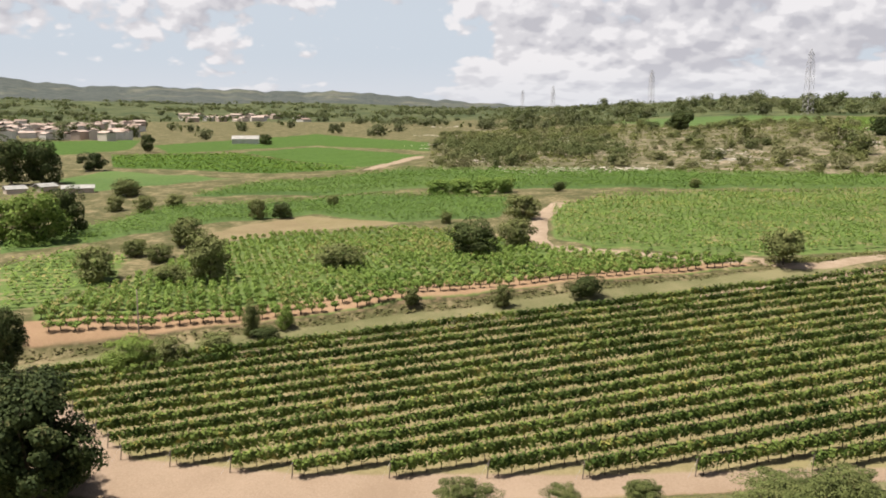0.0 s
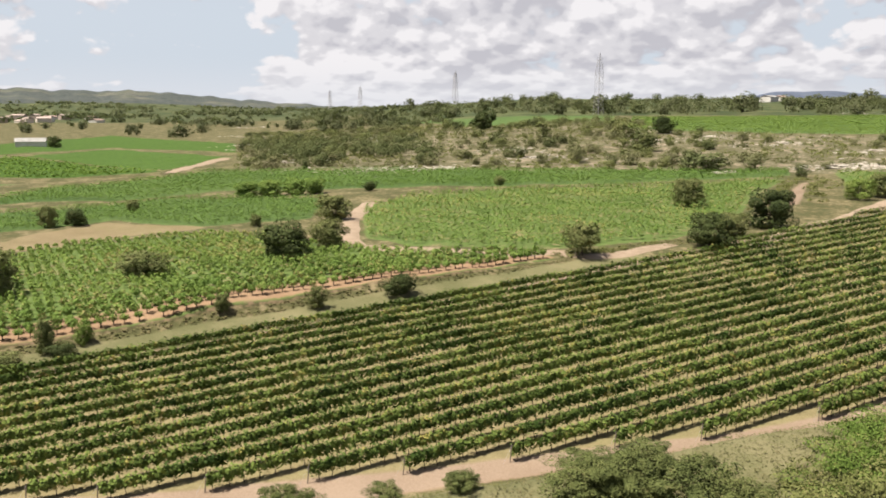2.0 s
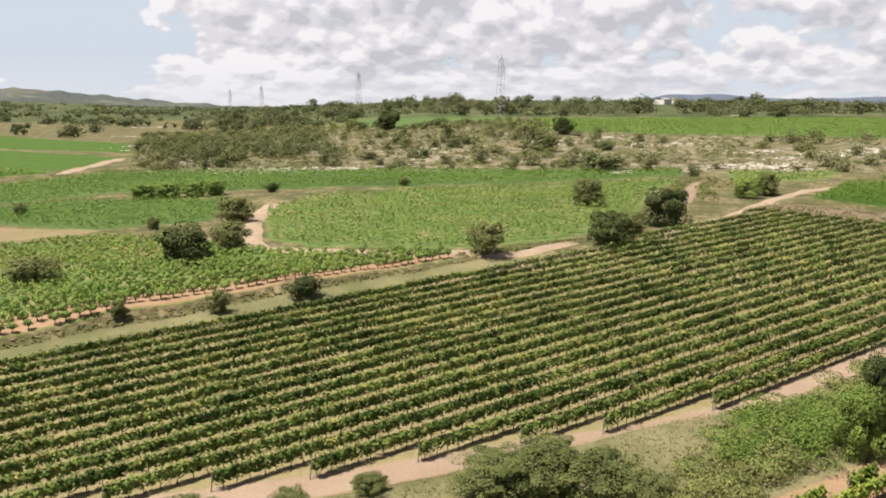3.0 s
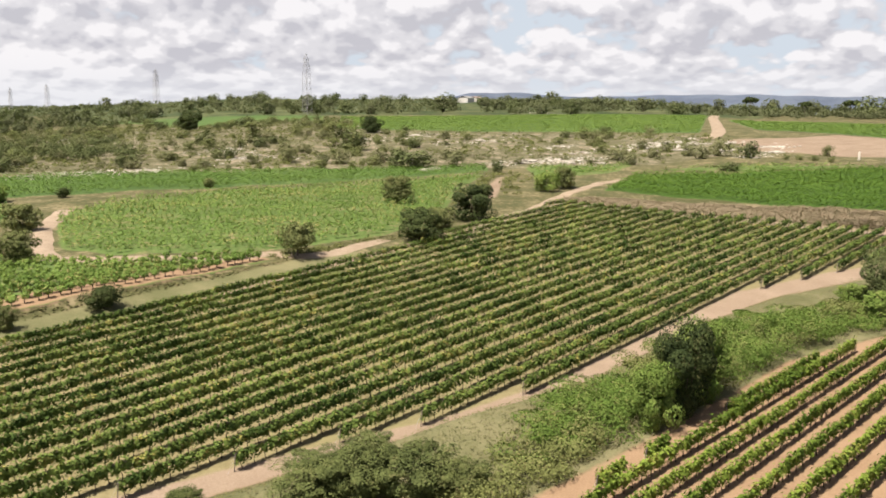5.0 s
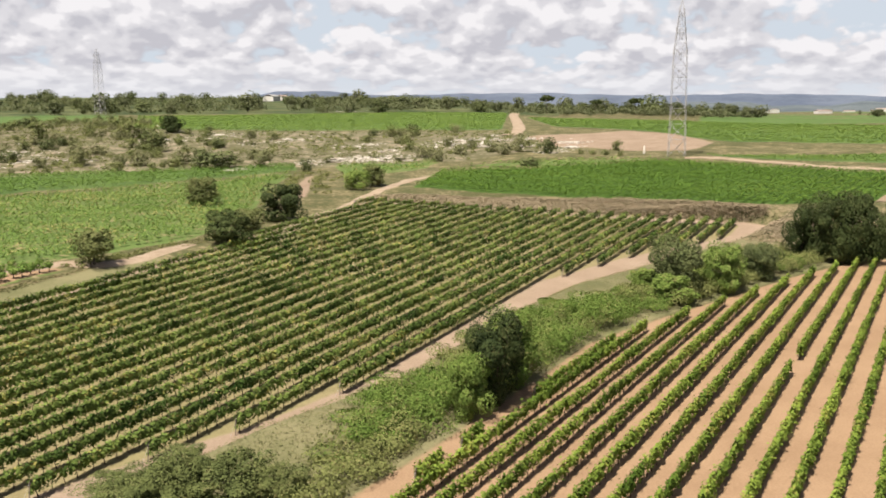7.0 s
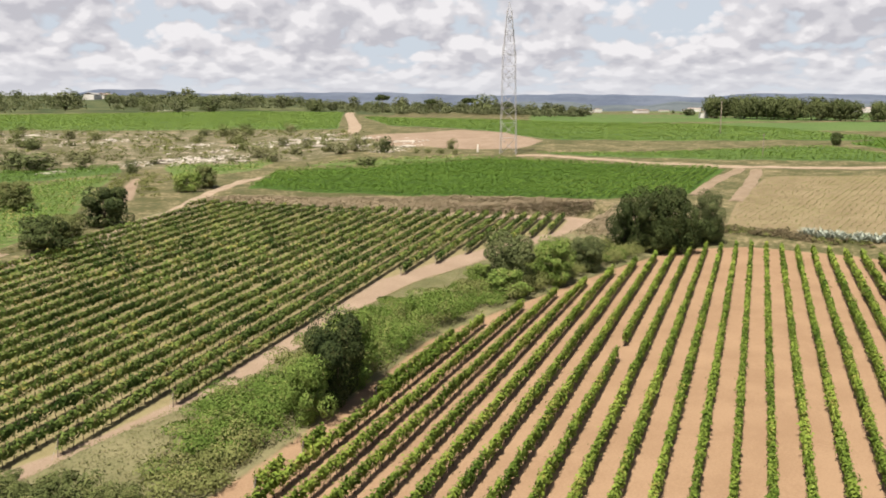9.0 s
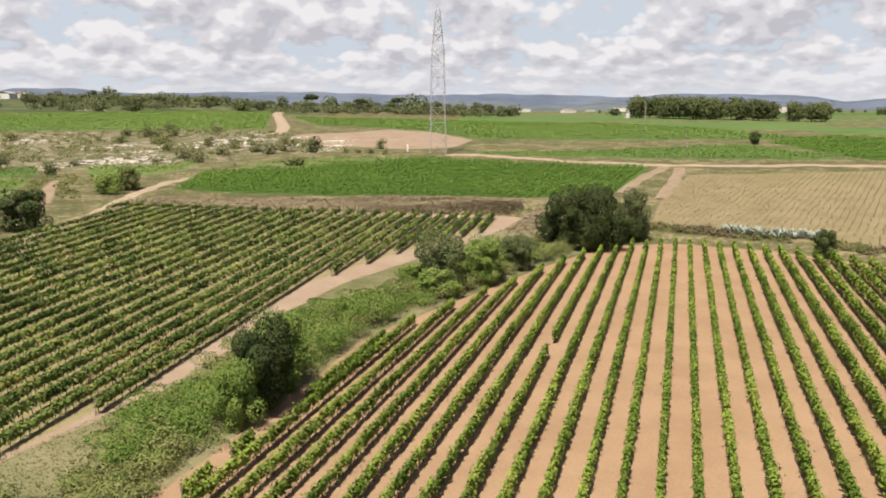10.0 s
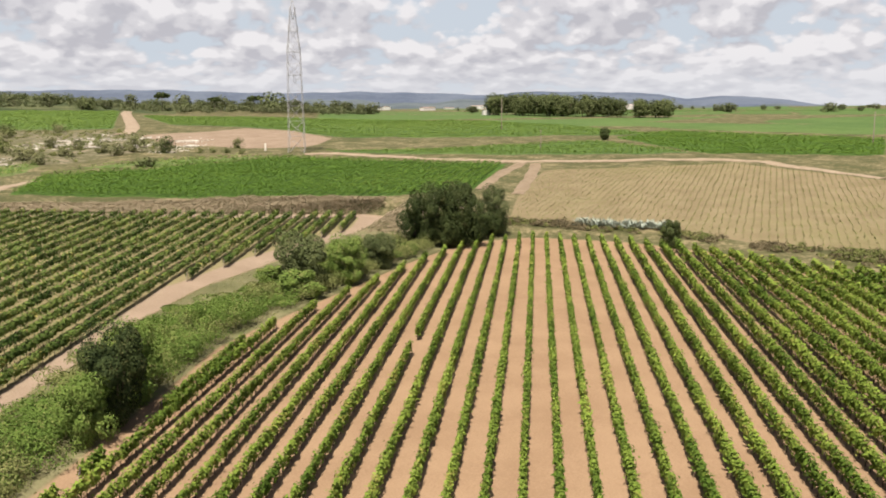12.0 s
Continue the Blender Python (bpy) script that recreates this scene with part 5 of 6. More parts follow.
def banks():
    rng = np.random.default_rng(31)
    n = 5000
    along = rng.uniform(-30, 120, n)
    across = 101.3 + 0.015 * along + rng.uniform(0, 4.5, n)
    x, y = along * UPPER.row[0] + across * UPPER.side[0], along * UPPER.row[1] + across * UPPER.side[1]
    keep = outside(BUSH_VINES, x, y) > 0.8
    grass("bank_grass", x[keep], y[keep], 0.3, "rough dry grass on the bank above the vineyard", rng)
    n = 420
    along = rng.uniform(-30, 105, n)
    across = 102.6 + 0.012 * along + rng.uniform(0, 3.0, n)
    x, y = along * UPPER.row[0] + across * UPPER.side[0], along * UPPER.row[1] + across * UPPER.side[1]
    keep = (outside(BUSH_VINES, x, y) > 1.6) & (wobble(x, y, 6.0, 2.0) > -0.1)
    x, y = x[keep], y[keep]
    mounds("bank_scrub", x, y, rng.uniform(0.6, 1.8, len(x)), rng.uniform(0.25, 0.9, len(x)), 20, 0.24, TANGLE, "low olive-brown weeds on the broken bank", "weeds", rng)
    n = 70000
    t, s = rng.random(n) ** 0.9 * 1.04, rng.random(n) ** 1.25
    a0, c0 = 157.5 + 43 * t + rng.normal(0, 0.5, n), 101 - 72 * t + rng.normal(0, 0.5, n)
    x = a0 * UPPER.row[0] + c0 * UPPER.side[0]
    y = a0 * UPPER.row[1] + c0 * UPPER.side[1]
    out = 1 + (1 + 17 * s) / np.hypot(x, y)
    x, y = x * out, y * out
    keep = outside(TERRACE, x, y) > 0.3
    grass("terrace_grass", x[keep], y[keep], 0.7, "tall dry grass on the terrace bank", rng, TALL_GRASS, 0.36)
    n = 15000
    a0, c0 = 184 + rng.normal(0, 9.5, n), 17 + rng.normal(0, 8.0, n)
    x, y = a0 * UPPER.row[0] + c0 * UPPER.side[0], a0 * UPPER.row[1] + c0 * UPPER.side[1]
    keep = (outside(TERRACE, x, y) > 1.0) & (outside(YOUNG, x, y) > 4.0) & (outside(UPPER.corners, a0, c0) > 0.8) & (outside(LOWER.corners, *LOWER.split(x, y)) > 2.0)
    grass("slope_grass", x[keep], y[keep], 0.6, "dry grass on the slope beside the oaks", rng, TALL_GRASS, 0.34)


def end_bank():
    """Brown weeds and dry grass on the bank between the lower vineyard and the young one."""
    rng = np.random.default_rng(52)
    n = 1500
    line = np.array([(171, 56), (171, 40), (170, 24), (166, 12), (160, -1), (152, -16), (143, -31)], float)
    k = rng.uniform(0, len(line) - 1.001, n)
    i = k.astype(int)
    x, y = (line[i] + (line[i + 1] - line[i]) * (k - i)[:, None]).T
    out = rng.uniform(-1.5, 9.0, n)
    x, y = x + out * 0.95, y - out * 0.3
    keep = (outside(YOUNG, x, y) > 0.5) & (outside(LOWER.corners, *LOWER.split(x, y)) > 0.8) & (wobble(x, y, 5.0, 1.5) > -0.45)
    x, y = x[keep], y[keep]
    brown = wobble(x, y, 8.0, 0.2) + rng.normal(0, 0.35, len(x)) > -0.2
    for pick, mat, words in ((brown, BROWN, "brown dried weeds on the vineyard bank"), (~brown, TANGLE, "olive-green weeds on the vineyard bank")):
        mounds("bank_weeds", x[pick], y[pick], rng.uniform(0.8, 2.4, pick.sum()), rng.uniform(0.3, 1.3, pick.sum()), 46, 0.26, mat, words, "weeds", rng)


thicket()
banks()
end_bank()


# ---- rocks and scrub of the plateau ----
def rock_mesh(seed):
    rng = random.Random(seed)
    bm = bmesh.new()
    bmesh.ops.create_icosphere(bm, subdivisions=1, radius=0.5)
    for v in bm.verts:
        v.co *= rng.uniform(0.7, 1.15)
        v.co.z = max(v.co.z * 0.7, -0.12)
    me = bpy.data.meshes.new("limestone_rock")
    bm.to_mesh(me)
    bm.free()
    me.materials.append(ROCK)
    return me


def plateau():
    rng = random.Random(21)
    rocks = [rock_mesh(k) for k in range(6)]
    for cx, cy, reach, number in ROCK_BEDS:
        for k in range(number * 3 // 5):
            x, y = cx + rng.gauss(0, reach), cy + rng.gauss(0, reach * 0.5)
            size = rng.uniform(1.4, 4.2)
            ob = new("limestone_rock", rocks[k % 6])
            ob.matrix_basis = pose(x, y, height_at(x, y), 0, 0, rng.uniform(0, 360)) @ Matrix.Diagonal((size * rng.uniform(1, 2.4), size, size * rng.uniform(0.3, 0.65), 1))
            tagged(ob, "pale weathered limestone rock in an outcrop", "rock", "rocks of the plateau")
    count = 0
    while count < 40:
        x, y = rng.uniform(0, 330), rng.uniform(200, 560)
        d = math.hypot(x, y)
        if float(outside(ROCKY, np.array([x]), np.array([y]))[0]) > -2 or d > 560 or float(wobble(np.array([x]), np.array([y]), 28.0, 5.0)[0]) < 0.35:
            continue
        size = rng.uniform(0.9, 3.6) * (1 if d < 420 else 1.4)
        ob = new("limestone_rock", rocks[count % 6])
        ob.matrix_basis = pose(x, y, height_at(x, y), 0, 0, rng.uniform(0, 360)) @ Matrix.Diagonal((size * rng.uniform(1, 2.2), size, size * rng.uniform(0.35, 0.7), 1))
        tagged(ob, "pale weathered limestone rock among scrub", "rock", "rocks of the plateau")
        count += 1
    rubble = np.random.default_rng(23)
    spots = np.concatenate([np.stack([rubble.normal(cx, reach * 1.3, number * 6), rubble.normal(cy, reach * 0.7, number * 6), rubble.uniform(0.3, 1.3, number * 6)], -1) for cx, cy, reach, number in ROCK_BEDS])
    lumps = np.array([[v.co[:] for v in me.vertices] for me in rocks])
    shape = [tuple(p.vertices) for p in rocks[0].polygons]
    pick = rubble.integers(0, 6, len(spots))
    foot = np.stack([spots[:, 0], spots[:, 1], ground_z(spots[:, 0], spots[:, 1])], -1)
    verts = (foot[:, None] + lumps[pick] * spots[:, None, 2:3] * (1.5, 1.2, 0.7)).reshape(-1, 3)
    step = lumps.shape[1]
    faces = [(a + k * step, b + k * step, c + k * step) for k in range(len(spots)) for a, b, c in shape]
    tagged(new("stone_rubble", mesh_of("stone_rubble", verts, faces, ROCK)), "pale limestone rubble strewn over the plateau", "rubble", kind="stuff")
    count = 0
    while count < 290:
        x, y = rng.uniform(-10, 340), rng.uniform(195, 640)
        d = math.hypot(x, y)
        if float(outside(ROCKY, np.array([x]), np.array([y]))[0]) > -1 or d > 640:
            continue
        density = 0.45 + 0.5 * float(wobble(np.array([x]), np.array([y]), 40.0, 2.0)[0]) + (0.45 if math.degrees(math.atan2(x, y)) < 24 else 0.0)
        if rng.random() > density:
            continue
        kind = rng.choice(["olive", "scrub", "scrub", "olive", "olive", "scrub", "dark"])
        size = rng.uniform(2.2, 5.5) * (1.0 if kind != "dark" else 1.15)
        label = {"olive": "grey-green rounded shrub on stony ground", "scrub": "green scrub bush on stony ground", "dark": "dark green holm oak bush on stony ground"}[kind]
        plant("scrub_bush", kind, x, y, size * rng.uniform(0.9, 1.3), size * rng.uniform(0.6, 0.95), label, "bush", "scrub of the plateau")
        count += 1


plateau()


def low_scrub():
    """The knee-high growth between the bushes."""
    rng = np.random.default_rng(44)
    n = 13000
    x, y = rng.uniform(-10, 345, n), rng.uniform(195, 700, n)
    cover = 0.42 + 0.5 * wobble(x, y, 17.0, 3.0) + 0.25 * wobble(x, y, 6.0, 1.0) + 0.35 * (np.degrees(np.arctan2(x, y)) < 22)
    keep = (outside(ROCKY, x, y) < 0) & (rng.random(n) < cover)
    x, y = x[keep], y[keep]
    wide = rng.uniform(1.2, 3.4, len(x))
    grey = wobble(x, y, 30.0, 6.0) + rng.normal(0, 0.3, len(x)) > 0.1
    for pick, mat, words in ((grey, OLIVE, "grey-green low scrub over stony ground"), (~grey, TANGLE, "olive-brown low scrub over stony ground")):
        mounds("low_scrub", x[pick], y[pick], wide[pick], wide[pick] * rng.uniform(0.35, 0.75, pick.sum()), 26, 0.45, mat, words, "scrub", rng)


def hillside_scrub():
    """Close-grown dark shrubs on the brow of the plateau, and weeds along the gully below it."""
    rng = np.random.default_rng(61)
    n = 130
    t, u = rng.random(n), rng.random(n)
    x, y = 4 + 66 * t + rng.normal(0, 2, n), 318 + 115 * u + rng.normal(0, 3, n)
    keep = (wobble(x, y, 24.0, 1.2) > -0.35) & (outside(ROCKY, x, y) < -2)
    x, y = x[keep], y[keep]
    wide = rng.uniform(4.5, 10.0, len(x))
    mounds("hillside_shrubs", x, y, wide, wide * rng.uniform(0.6, 0.85, len(x)), 170, 0.55, DARK_SHRUB, "close-grown dark shrubs on the brow of the plateau", "shrubs", rng)
    n = 190
    t = rng.random(n)
    x, y = 112 + 40 * t + rng.normal(0, 4.5, n), 166 + 42 * t + rng.normal(0, 4.5, n)
    keep = (outside(GULLY, x, y) > 0.4) & (outside(SLOPE, x, y) > 0.5) & (outside(TERRACE_LEFT, x, y) > 0.5)
    x, y = x[keep], y[keep]
    mounds("gully_weeds", x, y, rng.uniform(0.8, 2.6, len(x)), rng.uniform(0.4, 1.4, len(x)), 40, 0.28, TANGLE, "olive-brown weeds beside an eroded gully", "weeds", rng)


low_scrub()
hillside_scrub()


def woods():
    """Belts of trees along the skyline."""
    rng = random.Random(8)
    houses = ((33.4, 0.8, 1010),)
    for k in range(150):
        bearing = rng.uniform(4, 60)
        d = rng.uniform(650, 1000) if bearing > 18 else rng.uniform(600, 1100)
        x, y = d * math.sin(radians(bearing)), d * math.cos(radians(bearing))
        if min(float(outside(c, np.array([x]), np.array([y]))[0]) for c in (PLATEAU, PLATEAU_LEFT, PLAIN_A)) < 2 or any(abs(bearing - b) < w and d < r for b, w, r in houses):
            continue
        tall = rng.uniform(7.0, 10.5)
        if rng.random() < 0.10:
            tall *= 1.4
        plant("woodland_tree", rng.choice(("wood", "wood", "dark")), x, y, tall * rng.uniform(0.9, 1.4), tall, "dark green tree in a belt of woodland", "tree", "woodland on the skyline")
    spread = np.random.default_rng(15)
    n = 1500
    bearing = spread.uniform(3, 64, n)
    d = np.where(bearing > 17, spread.uniform(640, 1050, n), spread.uniform(520, 1150, n))
    d = np.where(bearing > 51, 640 + (d - 640) * 0.35, d)
    x, y = d * np.sin(np.radians(bearing)), d * np.cos(np.radians(bearing))
    clear = np.minimum(np.minimum(outside(PLATEAU, x, y), outside(PLATEAU_LEFT, x, y)), np.minimum(outside(PLAIN_A, x, y), outside(ROCKY, x, y) + 30))
    keep = (clear > 3) & ((np.abs(bearing - 33.4) > 0.8) | (d > 1010)) & (spread.random(n) < 0.75 + 0.5 * wobble(x, y, 40.0, 2.0))
    x, y = x[keep], y[keep]
    tall = spread.uniform(4.5, 9.0, len(x)) * (0.85 + 0.25 * wobble(x, y, 45.0, 4.0))
    mounds("woodland", x, y, tall * spread.uniform(1.2, 2.2, len(x)), tall, 40, 1.35, PINE, "dense olive-green woodland along the skyline", "woodland", spread)
    for k in range(70):
        t = rng.random()
        x, y = 655 - 60 * t + rng.uniform(-14, 22), 206 - 140 * t + rng.uniform(-6, 6)
        tall = rng.uniform(12.5, 16.5) - 3 * t
        plant("grove_tree", "grove", x, y, tall * rng.uniform(0.75, 1.1), tall, "tall dark tree in a compact grove on the plain", "tree", "grove on the plain")
    for k in range(26):
        t = rng.random()
        x, y = 600 + 30 * t + rng.uniform(-10, 10), 400 - 110 * t
        tall = rng.uniform(6, 10)
        plant("woodland_tree", "wood", x, y, tall * rng.uniform(0.8, 1.3), tall, "dark green tree in a belt of woodland", "tree", "woodland on the skyline")
    for k in range(110):
        bearing, d = rng.uniform(-42, 8), rng.uniform(620, 1500)
        x, y = d * math.sin(radians(bearing)), d * math.cos(radians(bearing))
        tall = rng.uniform(5, 9)
        plant("valley_tree", "wood", x, y, tall * rng.uniform(0.8, 1.6), tall, "dark green tree on the valley floor", "tree", "trees of the valley")
    for k in range(60):
        bearing, d = rng.uniform(66, 104), rng.uniform(720, 1700)
        x, y = d * math.sin(radians(bearing)), d * math.cos(radians(bearing))
        tall = rng.uniform(4, 8)
        plant("plain_tree", "wood", x, y, tall * rng.uniform(0.9, 2.2), tall, "small dark tree far out on the plain", "tree", "trees of the plain")


def valley_woods():
    rng = np.random.default_rng(77)
    n = 9000
    bearing, d = rng.uniform(-46, 13, n), rng.uniform(760, 2400, n)
    x, y = d * np.sin(np.radians(bearing)), d * np.cos(np.radians(bearing))
    belt = wobble(x, y, 75.0, 0.7) + 0.5 * wobble(x, y, 30.0, 2.2)
    keep = (belt > 0.62 - 0.22 * (d > 1250)) & ((bearing > -18.5) | (d > 960))
    x, y = x[keep], y[keep]
    tall = rng.uniform(5, 10, len(x))
    mounds("valley_woodland", x, y, tall * rng.uniform(1.0, 2.2, len(x)), tall, 12, 3.6, PINE, "scattered dark woods across the valley floor", "woodland", rng)


woods()
valley_woods()
for x, y, wide, tall in ((576, 374, 13, 12), (556, 397, 9, 11), (533, 427, 12, 14)):
    plant("umbrella_pine", "pine", x, y, wide, tall, "umbrella pine with a bare trunk and flat crown", "pine tree", "umbrella pines")


def agaves():
    rng = random.Random(3)
    for k in range(44):
        t = k / 43
        x, y = 171.8 + rng.uniform(-0.8, 3.2), 35.5 - 17.5 * t + rng.uniform(-0.6, 0.6)
        verts, faces = [(0.0, 0.0, -0.1)], []
        for j in range(22):
            turn, rise = 2.4 * j + rng.uniform(-0.2, 0.2), rng.uniform(0.25, 1.2)
            long = rng.uniform(1.4, 2.3)
            way = Vector((math.cos(turn) * math.cos(rise), math.sin(turn) * math.cos(rise), math.sin(rise)))
            side = Vector((-math.sin(turn), math.cos(turn), 0)) * 0.15
            b = len(verts)
            mid, tip = way * long * 0.5, way * long + Vector((0, 0, -0.12 * long))
            verts += [tuple(v) for v in (mid + side, mid - side, tip, mid - Vector((0, 0, 0.05)))]
            faces += [(0, b, b + 3), (0, b + 3, b + 1), (b + 1, b + 3, b + 2), (b + 3, b, b + 2)]
        ob = new("agave", mesh_of("agave", verts, faces, AGAVE))
        ob.matrix_basis = pose(x, y, height_at(x, y) + 0.1, 0, 0, rng.uniform(0, 360))
        tagged(ob, "spiky grey-green agave in a row on the bank", "agave", "row of agaves")


agaves()


# ---- pylons, poles and buildings ----
def box(bm, x0, x1, y0, y1, z0, z1):
    v = [bm.verts.new((x, y, z)) for z in (z0, z1) for x, y in ((x0, y0), (x1, y0), (x1, y1), (x0, y1))]
    for f in ((3, 2, 1, 0), (4, 5, 6, 7), (0, 1, 5, 4), (1, 2, 6, 5), (2, 3, 7, 6), (3, 0, 4, 7)):
        bm.faces.new([v[k] for k in f])


def done(name, bm, mat):
    me = bpy.data.meshes.new(name)
    bm.to_mesh(me)
    bm.free()
    me.materials.append(mat)
    return me


def pylon(x, y, z, tall, wide, turn, bar, label):
    """A lattice tower with four pairs of short arms, each with a string of insulators."""
    ob = anchor("pylon", x, y, z, turn)
    levels = [0.0, 0.11, 0.21, 0.31, 0.41, 0.51, 0.585, 0.66, 0.725, 0.79, 0.845, 0.90, 1.0]

    def half(u):
        return wide / 2 * float(np.interp(u, [0.0, 0.51, 0.66, 0.79, 0.90, 1.0], [1.0, 0.82, 0.78, 0.52, 0.34, 0.02]))

    corners = ((-1, -1), (1, -1), (1, 1), (-1, 1))
    for k in range(4):
        (ax, ay), (bx, by) = corners[k], corners[(k + 1) % 4]
        verts, faces = tube([(ax * half(u), ay * half(u), u * tall) for u in (0.0, 0.51, 0.66, 0.79, 0.9, 1.0)], bar)
        part("leg", mesh_of("leg", verts, faces, STEEL), ob)
        verts, faces = [], []
        for u, w in zip(levels[:-1], levels[1:-1]):
            p, q = half(u), half(w)
            stick(verts, faces, (ax * p, ay * p, u * tall), (bx * q, by * q, w * tall), bar * 0.6, bar * 0.6, 3)
            stick(verts, faces, (bx * p, by * p, u * tall), (ax * q, ay * q, w * tall), bar * 0.6, bar * 0.6, 3)
            stick(verts, faces, (ax * q, ay * q, w * tall), (bx * q, by * q, w * tall), bar * 0.5, bar * 0.5, 3)
        tagged(part("bracing", mesh_of("bracing", verts, faces, STEEL), ob), kind="stuff")
    for u, reach in ((0.51, 0.56), (0.66, 0.60), (0.785, 0.74), (0.905, 0.58)):
        for s in (-1, 1):
            h, tip = half(u), (s * reach * wide, 0, u * tall)
            up = u * tall + 0.04 * tall
            verts, faces = tube([(s * h, -h, u * tall), tip, (s * h, h, u * tall), (s * h, h, up), tip, (s * h, -h, up), (s * h, -h, u * tall)], bar * 0.8)
            arm = part("crossarm", mesh_of("crossarm", verts, faces, STEEL), ob)
            verts, faces = [], []
            for k in range(5):
                stick(verts, faces, (tip[0], 0, tip[2] - 0.36 * k), (tip[0], 0, tip[2] - 0.36 * k - 0.30), bar * 1.2, bar * 0.7, 6)
            part("insulator", mesh_of("insulator", verts, faces, GLAZED), arm, "grey string of insulators")
    return tagged(ob, label, "pylon", "line of pylons")


def post_pole(x, y, tall, r, mat, label, arms=False):
    ob = anchor("utility_pole", x, y, height_at(x, y))
    verts, faces = [], []
    stick(verts, faces, (0, 0, -0.3), (0, 0, tall), r, r * 0.7, 8)
    part("pole", mesh_of("pole", verts, faces, mat, True), ob)
    if arms:
        verts, faces = [], []
        stick(verts, faces, (-1.1, 0, tall - 0.6), (1.1, 0, tall - 0.6), 0.07, 0.07, 4)
        arm = part("crossarm", mesh_of("crossarm", verts, faces, mat), ob)
        for px in (-1.0, 0.0, 1.0):
            verts, faces = [], []
            stick(verts, faces, (px, 0, tall - 0.55), (px, 0, tall - 0.25), 0.07, 0.04, 6)
            part("insulator", mesh_of("insulator", verts, faces, GLAZED), arm, "small glazed insulator")
    return tagged(ob, label, "utility pole")


def house(x, y, turn, wide, deep, tall, wall, roof, label, category="house", pitch=0.32, name="house", windows=True):
    ob = anchor(name, x, y, height_at(x, y) - 0.3, turn)
    bm = bmesh.new()
    box(bm, -wide / 2, wide / 2, -deep / 2, deep / 2, 0, tall)
    part("wall", done("wall", bm, wall), ob)
    bm = bmesh.new()
    e, top = 0.35, tall + pitch * deep / 2
    pts = []
    for px in (-wide / 2 - e, wide / 2 + e):
        pts.append([bm.verts.new((px, sy, sz)) for sy, sz in ((-deep / 2 - e, tall - 0.05), (0, top), (deep / 2 + e, tall - 0.05), (deep / 2 + e, tall + 0.15), (0, top + 0.2), (-deep / 2 - e, tall + 0.15))])
    for k in range(6):
        bm.faces.new((pts[0][k], pts[0][(k + 1) % 6], pts[1][(k + 1) % 6], pts[1][k]))
    bm.faces.new(pts[0][::-1])
    bm.faces.new(pts[1])
    part("roof", done("roof", bm, roof), ob)
    storeys = (2 if tall > 4.5 else 1) if windows else 0
    for side in (-1, 1):
        for s in range(storeys):
            for k in range(max(2, int(wide / 3.5))):
                wx = -wide / 2 + (k + 0.5) * wide / max(2, int(wide / 3.5))
                bm = bmesh.new()
                box(bm, wx - 0.5, wx + 0.5, side * deep / 2 - 0.06, side * deep / 2 + 0.03, 1.0 + 2.8 * s, 2.3 + 2.8 * s)
                part("window", done("window", bm, DARK_GAP), ob)
    return tagged(ob, label, category)


pylon(265.8, 155.6, height_at(265.8, 155.6), 52.5, 5.6, 25, 0.085, "tall grey lattice power pylon standing behind the terrace")
pylon(260, 617, height_at(260, 617), 46.0, 5.4, 25, 0.085, "grey lattice power pylon rising over woodland")
pylon(268, 1118, height_at(268, 1118), 44.0, 6.0, 25, 0.13, "distant grey lattice power pylon beyond the woods")
pylon(190, 1500, height_at(190, 1500), 44.0, 6.0, 25, 0.13, "distant grey lattice power pylon beyond the woods")
pylon(165, 1800, height_at(165, 1800), 44.0, 6.0, 25, 0.15, "distant grey lattice power pylon beyond the woods")
post_pole(263.9, 167.3, 2.7, 0.40, ROCK, "squat pale masonry pillar near the pylon")
post_pole(-35.7, 97.7, 5.4, 0.10, POST, "plain weathered wooden pole at the edge of the bush vines")
post_pole(406.7, 123.5, 15.0, 0.22, POST, "wooden utility pole with a crossarm in the green plain", True)
post_pole(300.9, 76.7, 7.6, 0.15, POST, "wooden utility pole beside the pale track", True)
post_pole(363.2, -36.2, 12.0, 0.2, POST, "wooden utility pole with a crossarm in the green plain", True)
house(549, 836, 35, 22, 12, 5.6, WHITEWASH, SHEET_ROOF, "white farmhouse among trees on the skyline")
house(578, 858, 20, 14, 11, 5.0, WHITEWASH, ROOF, "white farmhouse among trees on the skyline")
house(-123.6, 539, 8, 16, 9, 3.0, WHITEWASH, SHEET_ROOF, "long pale farm shed with a grey roof among plots", "shed", 0.45, "farm_shed", False)
house(-101, 236, 24, 8, 5, 1.4, RENDERED, SHEET_ROOF, "low grey-roofed farm shed beside trees", "shed", 0.3, "farm_shed", False)
house(-111, 238, 60, 5, 4, 1.5, RENDERED, SHEET_ROOF, "small pale farm shed beside trees", "shed", 0.4, "farm_shed", False)
house(-117, 233, 40, 5, 4, 1.5, RENDERED, SHEET_ROOF, "small pale farm shed beside trees", "shed", 0.4, "farm_shed", False)
house(655, 212, 30, 7, 6, 4.5, WHITEWASH, ROOF, "small white house beside the grove", "house")


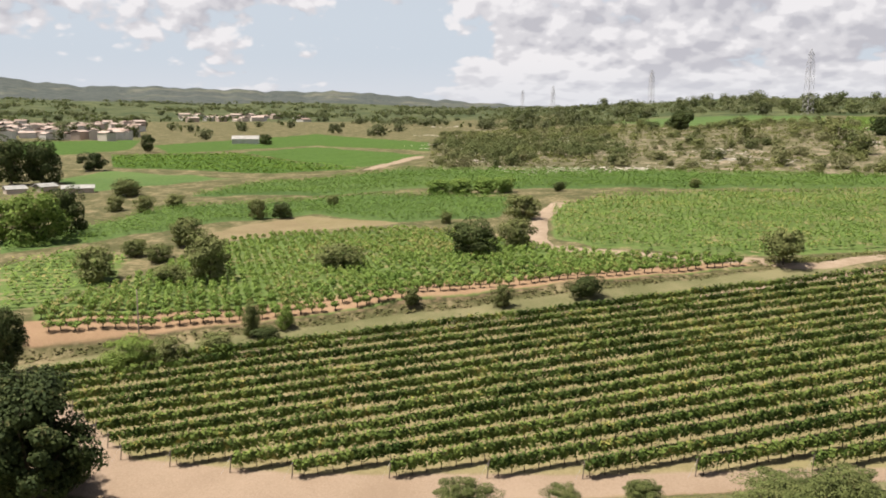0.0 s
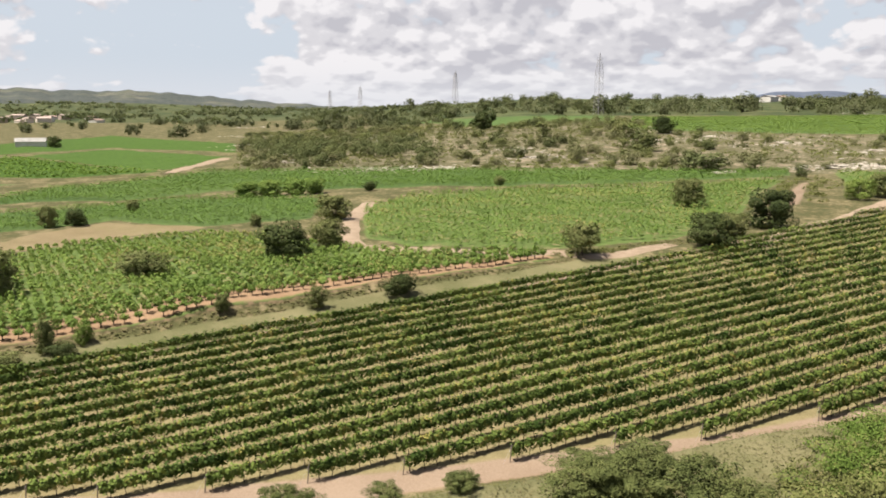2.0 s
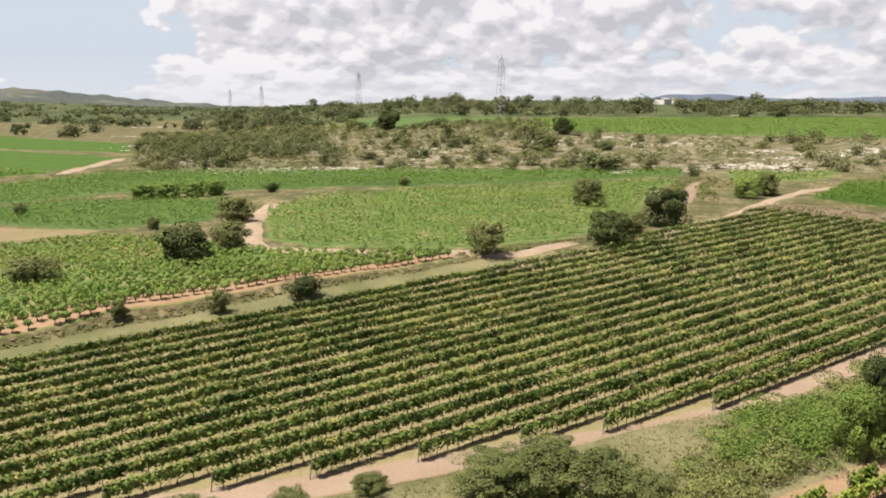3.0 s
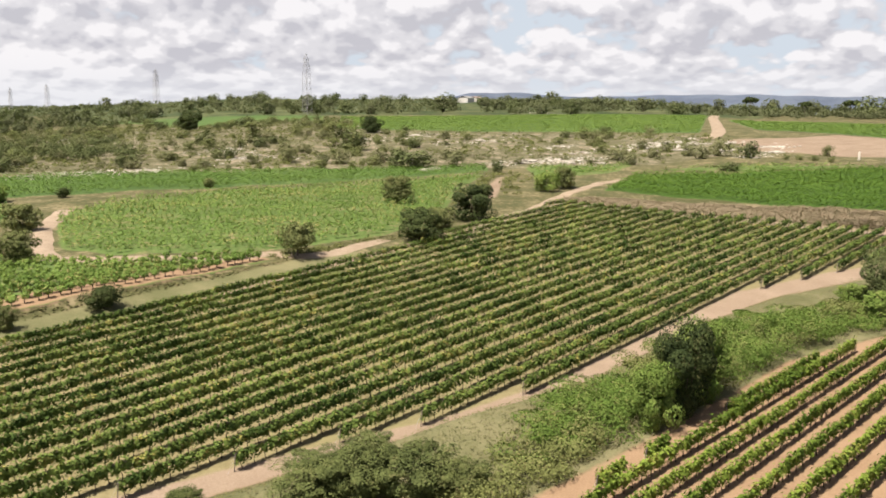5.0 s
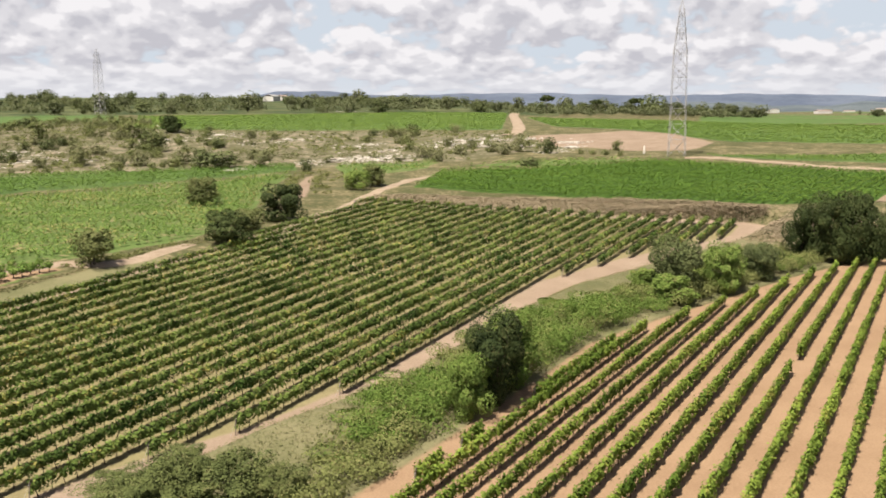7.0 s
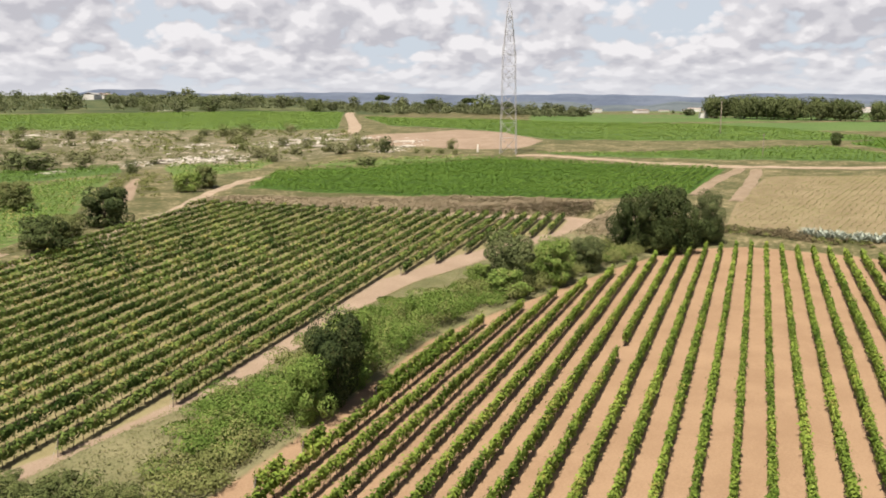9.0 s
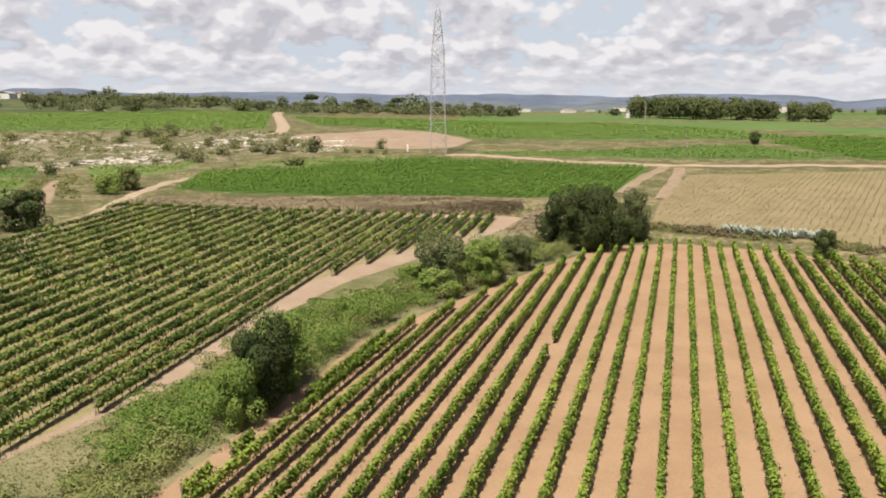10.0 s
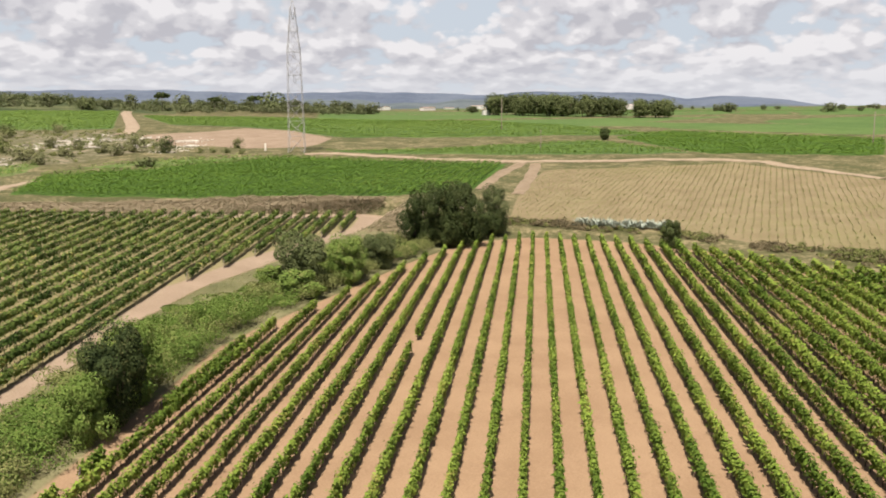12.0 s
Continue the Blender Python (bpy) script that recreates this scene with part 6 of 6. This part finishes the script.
def villages():
    rng = random.Random(14)
    for k in range(105):
        bearing, d = rng.uniform(-30, -19.4), rng.uniform(610, 930)
        x, y = d * math.sin(radians(bearing)), d * math.cos(radians(bearing))
        house(x, y, rng.uniform(0, 180), rng.uniform(7, 11), rng.uniform(6, 9), rng.choice((4.0, 5.6, 6.6)), rng.choice((WHITEWASH, WHITEWASH, WHITEWASH, RENDERED)), ROOF, "village house with a clay tile roof", windows=False)
    for k in range(40):
        bearing, d = rng.uniform(-30, -19.0), rng.uniform(600, 960)
        tall = rng.uniform(5, 9)
        plant("village_tree", rng.choice(("wood", "dark")), d * math.sin(radians(bearing)), d * math.cos(radians(bearing)), tall, tall, "dark green tree between village houses", "tree", "trees of the village")
    for k in range(24):
        bearing, d = rng.uniform(-18, -9), rng.uniform(1050, 1350)
        x, y = d * math.sin(radians(bearing)), d * math.cos(radians(bearing))
        house(x, y, rng.uniform(0, 180), rng.uniform(9, 18), rng.uniform(8, 11), rng.choice((3.4, 6.0)), rng.choice((WHITEWASH, RENDERED)), ROOF, "scattered pale house in the valley", windows=False)
    for k in range(12):
        bearing, d = rng.uniform(64, 84), rng.uniform(1500, 2200)
        x, y = d * math.sin(radians(bearing)), d * math.cos(radians(bearing))
        house(x, y, rng.uniform(0, 180), rng.uniform(14, 30), rng.uniform(10, 14), rng.choice((6.0, 9.0)), WHITEWASH, ROOF, "pale building of a distant town on the plain", "building", 0.2, "town_building", False)


villages()


# ---- hills on the horizon ----
def hill_material():
    """Dark woods broken by paler clearings and bare patches, both greyed with painted haze."""
    m, n = material("hazy_wooded_hillside")
    where = n.add("ShaderNodeNewGeometry").outputs["Position"]
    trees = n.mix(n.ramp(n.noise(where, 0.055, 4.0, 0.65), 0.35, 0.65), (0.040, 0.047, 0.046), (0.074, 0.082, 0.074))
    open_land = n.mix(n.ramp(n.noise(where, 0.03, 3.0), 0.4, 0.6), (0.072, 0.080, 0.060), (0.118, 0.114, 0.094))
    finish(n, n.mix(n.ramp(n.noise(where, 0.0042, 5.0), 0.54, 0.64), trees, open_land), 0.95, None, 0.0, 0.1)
    return m


def ridge(name, b0, b1, near, far, profile, mat, label, seed, rough):
    """A long hill: its foot at near, its crest at far, the crest's height over the eye by bearing."""
    na, nr = 420, 40
    b, u = np.meshgrid(np.linspace(b0, b1, na), np.linspace(0, 1.25, nr), indexing="ij")
    a = np.radians(b)
    d = near + (far - near) * u
    crest = EYE + far * profile(b)
    rise = np.where(u < 1, u ** 1.6, 1 - (u - 1) * 0.8)
    x, y = d * np.sin(a), d * np.cos(a)
    z = 8 + (crest - 8) * rise + rough * wobble(x, y, 260.0, seed) * u + rough * 0.6 * wobble(x, y, 95.0, seed + 2) * u + rough * 0.35 * wobble(x, y, 28.0, seed + 5) * u
    verts = np.stack([x, y, z], -1).reshape(-1, 3)
    idx = np.arange(na * nr).reshape(na, nr)
    faces = np.stack([idx[:-1, :-1], idx[:-1, 1:], idx[1:, 1:], idx[1:, :-1]], -1).reshape(-1, 4).tolist()
    tagged(new(name, mesh_of(name, verts, faces, mat, True)), label, "hills", kind="structure")


HILL = hill_material()
# Aerial haze is painted into both base colours as a bluish tint.
FOOTHILL = plain_material("hazy_wooded_foothill", (0.046, 0.060, 0.072), (0.092, 0.106, 0.112), 0.006, 0.95, 0.0)
MOUNTAIN = plain_material("hazy_distant_mountain", (0.052, 0.066, 0.100), (0.090, 0.106, 0.142), 0.004, 0.95, 0.0)
ridge("hill_ridge", -60, 24, 1500, 3300, lambda b: np.interp(b, [-60, -27, -24, -20.8, -17.3, -13, -11.6, -7, -3.2, 2.5, 6, 12, 24], [0.030, 0.0335, 0.0295, 0.0270, 0.0293, 0.0270, 0.0250, 0.0244, 0.0192, 0.0131, 0.0096, 0.004, -0.006]) + 0.0007 * np.sin(b * 2.3) + 0.0005 * np.sin(b * 5.1 + 1), HILL, "long wooded hills across the valley, haze grey put into their green", 1.0, 5.0)
ridge("mountain_range", 14, 112, 3300, 4700, lambda b: np.interp(b, [14, 24, 30, 33.5, 37, 40, 48, 51.4, 58.4, 63.6, 68.2, 72.4, 74.2, 79.1, 83.1, 84.8, 86.6, 89, 92.6, 94.5, 112], [-0.008, 0.004, 0.012, 0.0245, 0.0245, 0.020, 0.0215, 0.0225, 0.0178, 0.0192, 0.0168, 0.0140, 0.0184, 0.0166, 0.0140, 0.0085, 0.0120, 0.0100, 0.0010, -0.004, -0.006]) + 0.0018 + 0.0003 * np.sin(b * 2.1), MOUNTAIN, "mountain range far beyond the plain, haze blue-grey put into its colour", 4.0, 3.0)
ridge("foothills", 28, 112, 2500, 3700, lambda b: np.interp(b, [28, 36, 60, 80, 92, 100, 112], [-0.004, 0.007, 0.010, 0.008, 0.0, -0.005, -0.006]) + 0.0022 * np.sin(b * 0.62 + 1.0) + 0.0011 * np.sin(b * 1.9), FOOTHILL, "low foothills before the mountains, haze blue-green put into their colour", 7.0, 4.0)
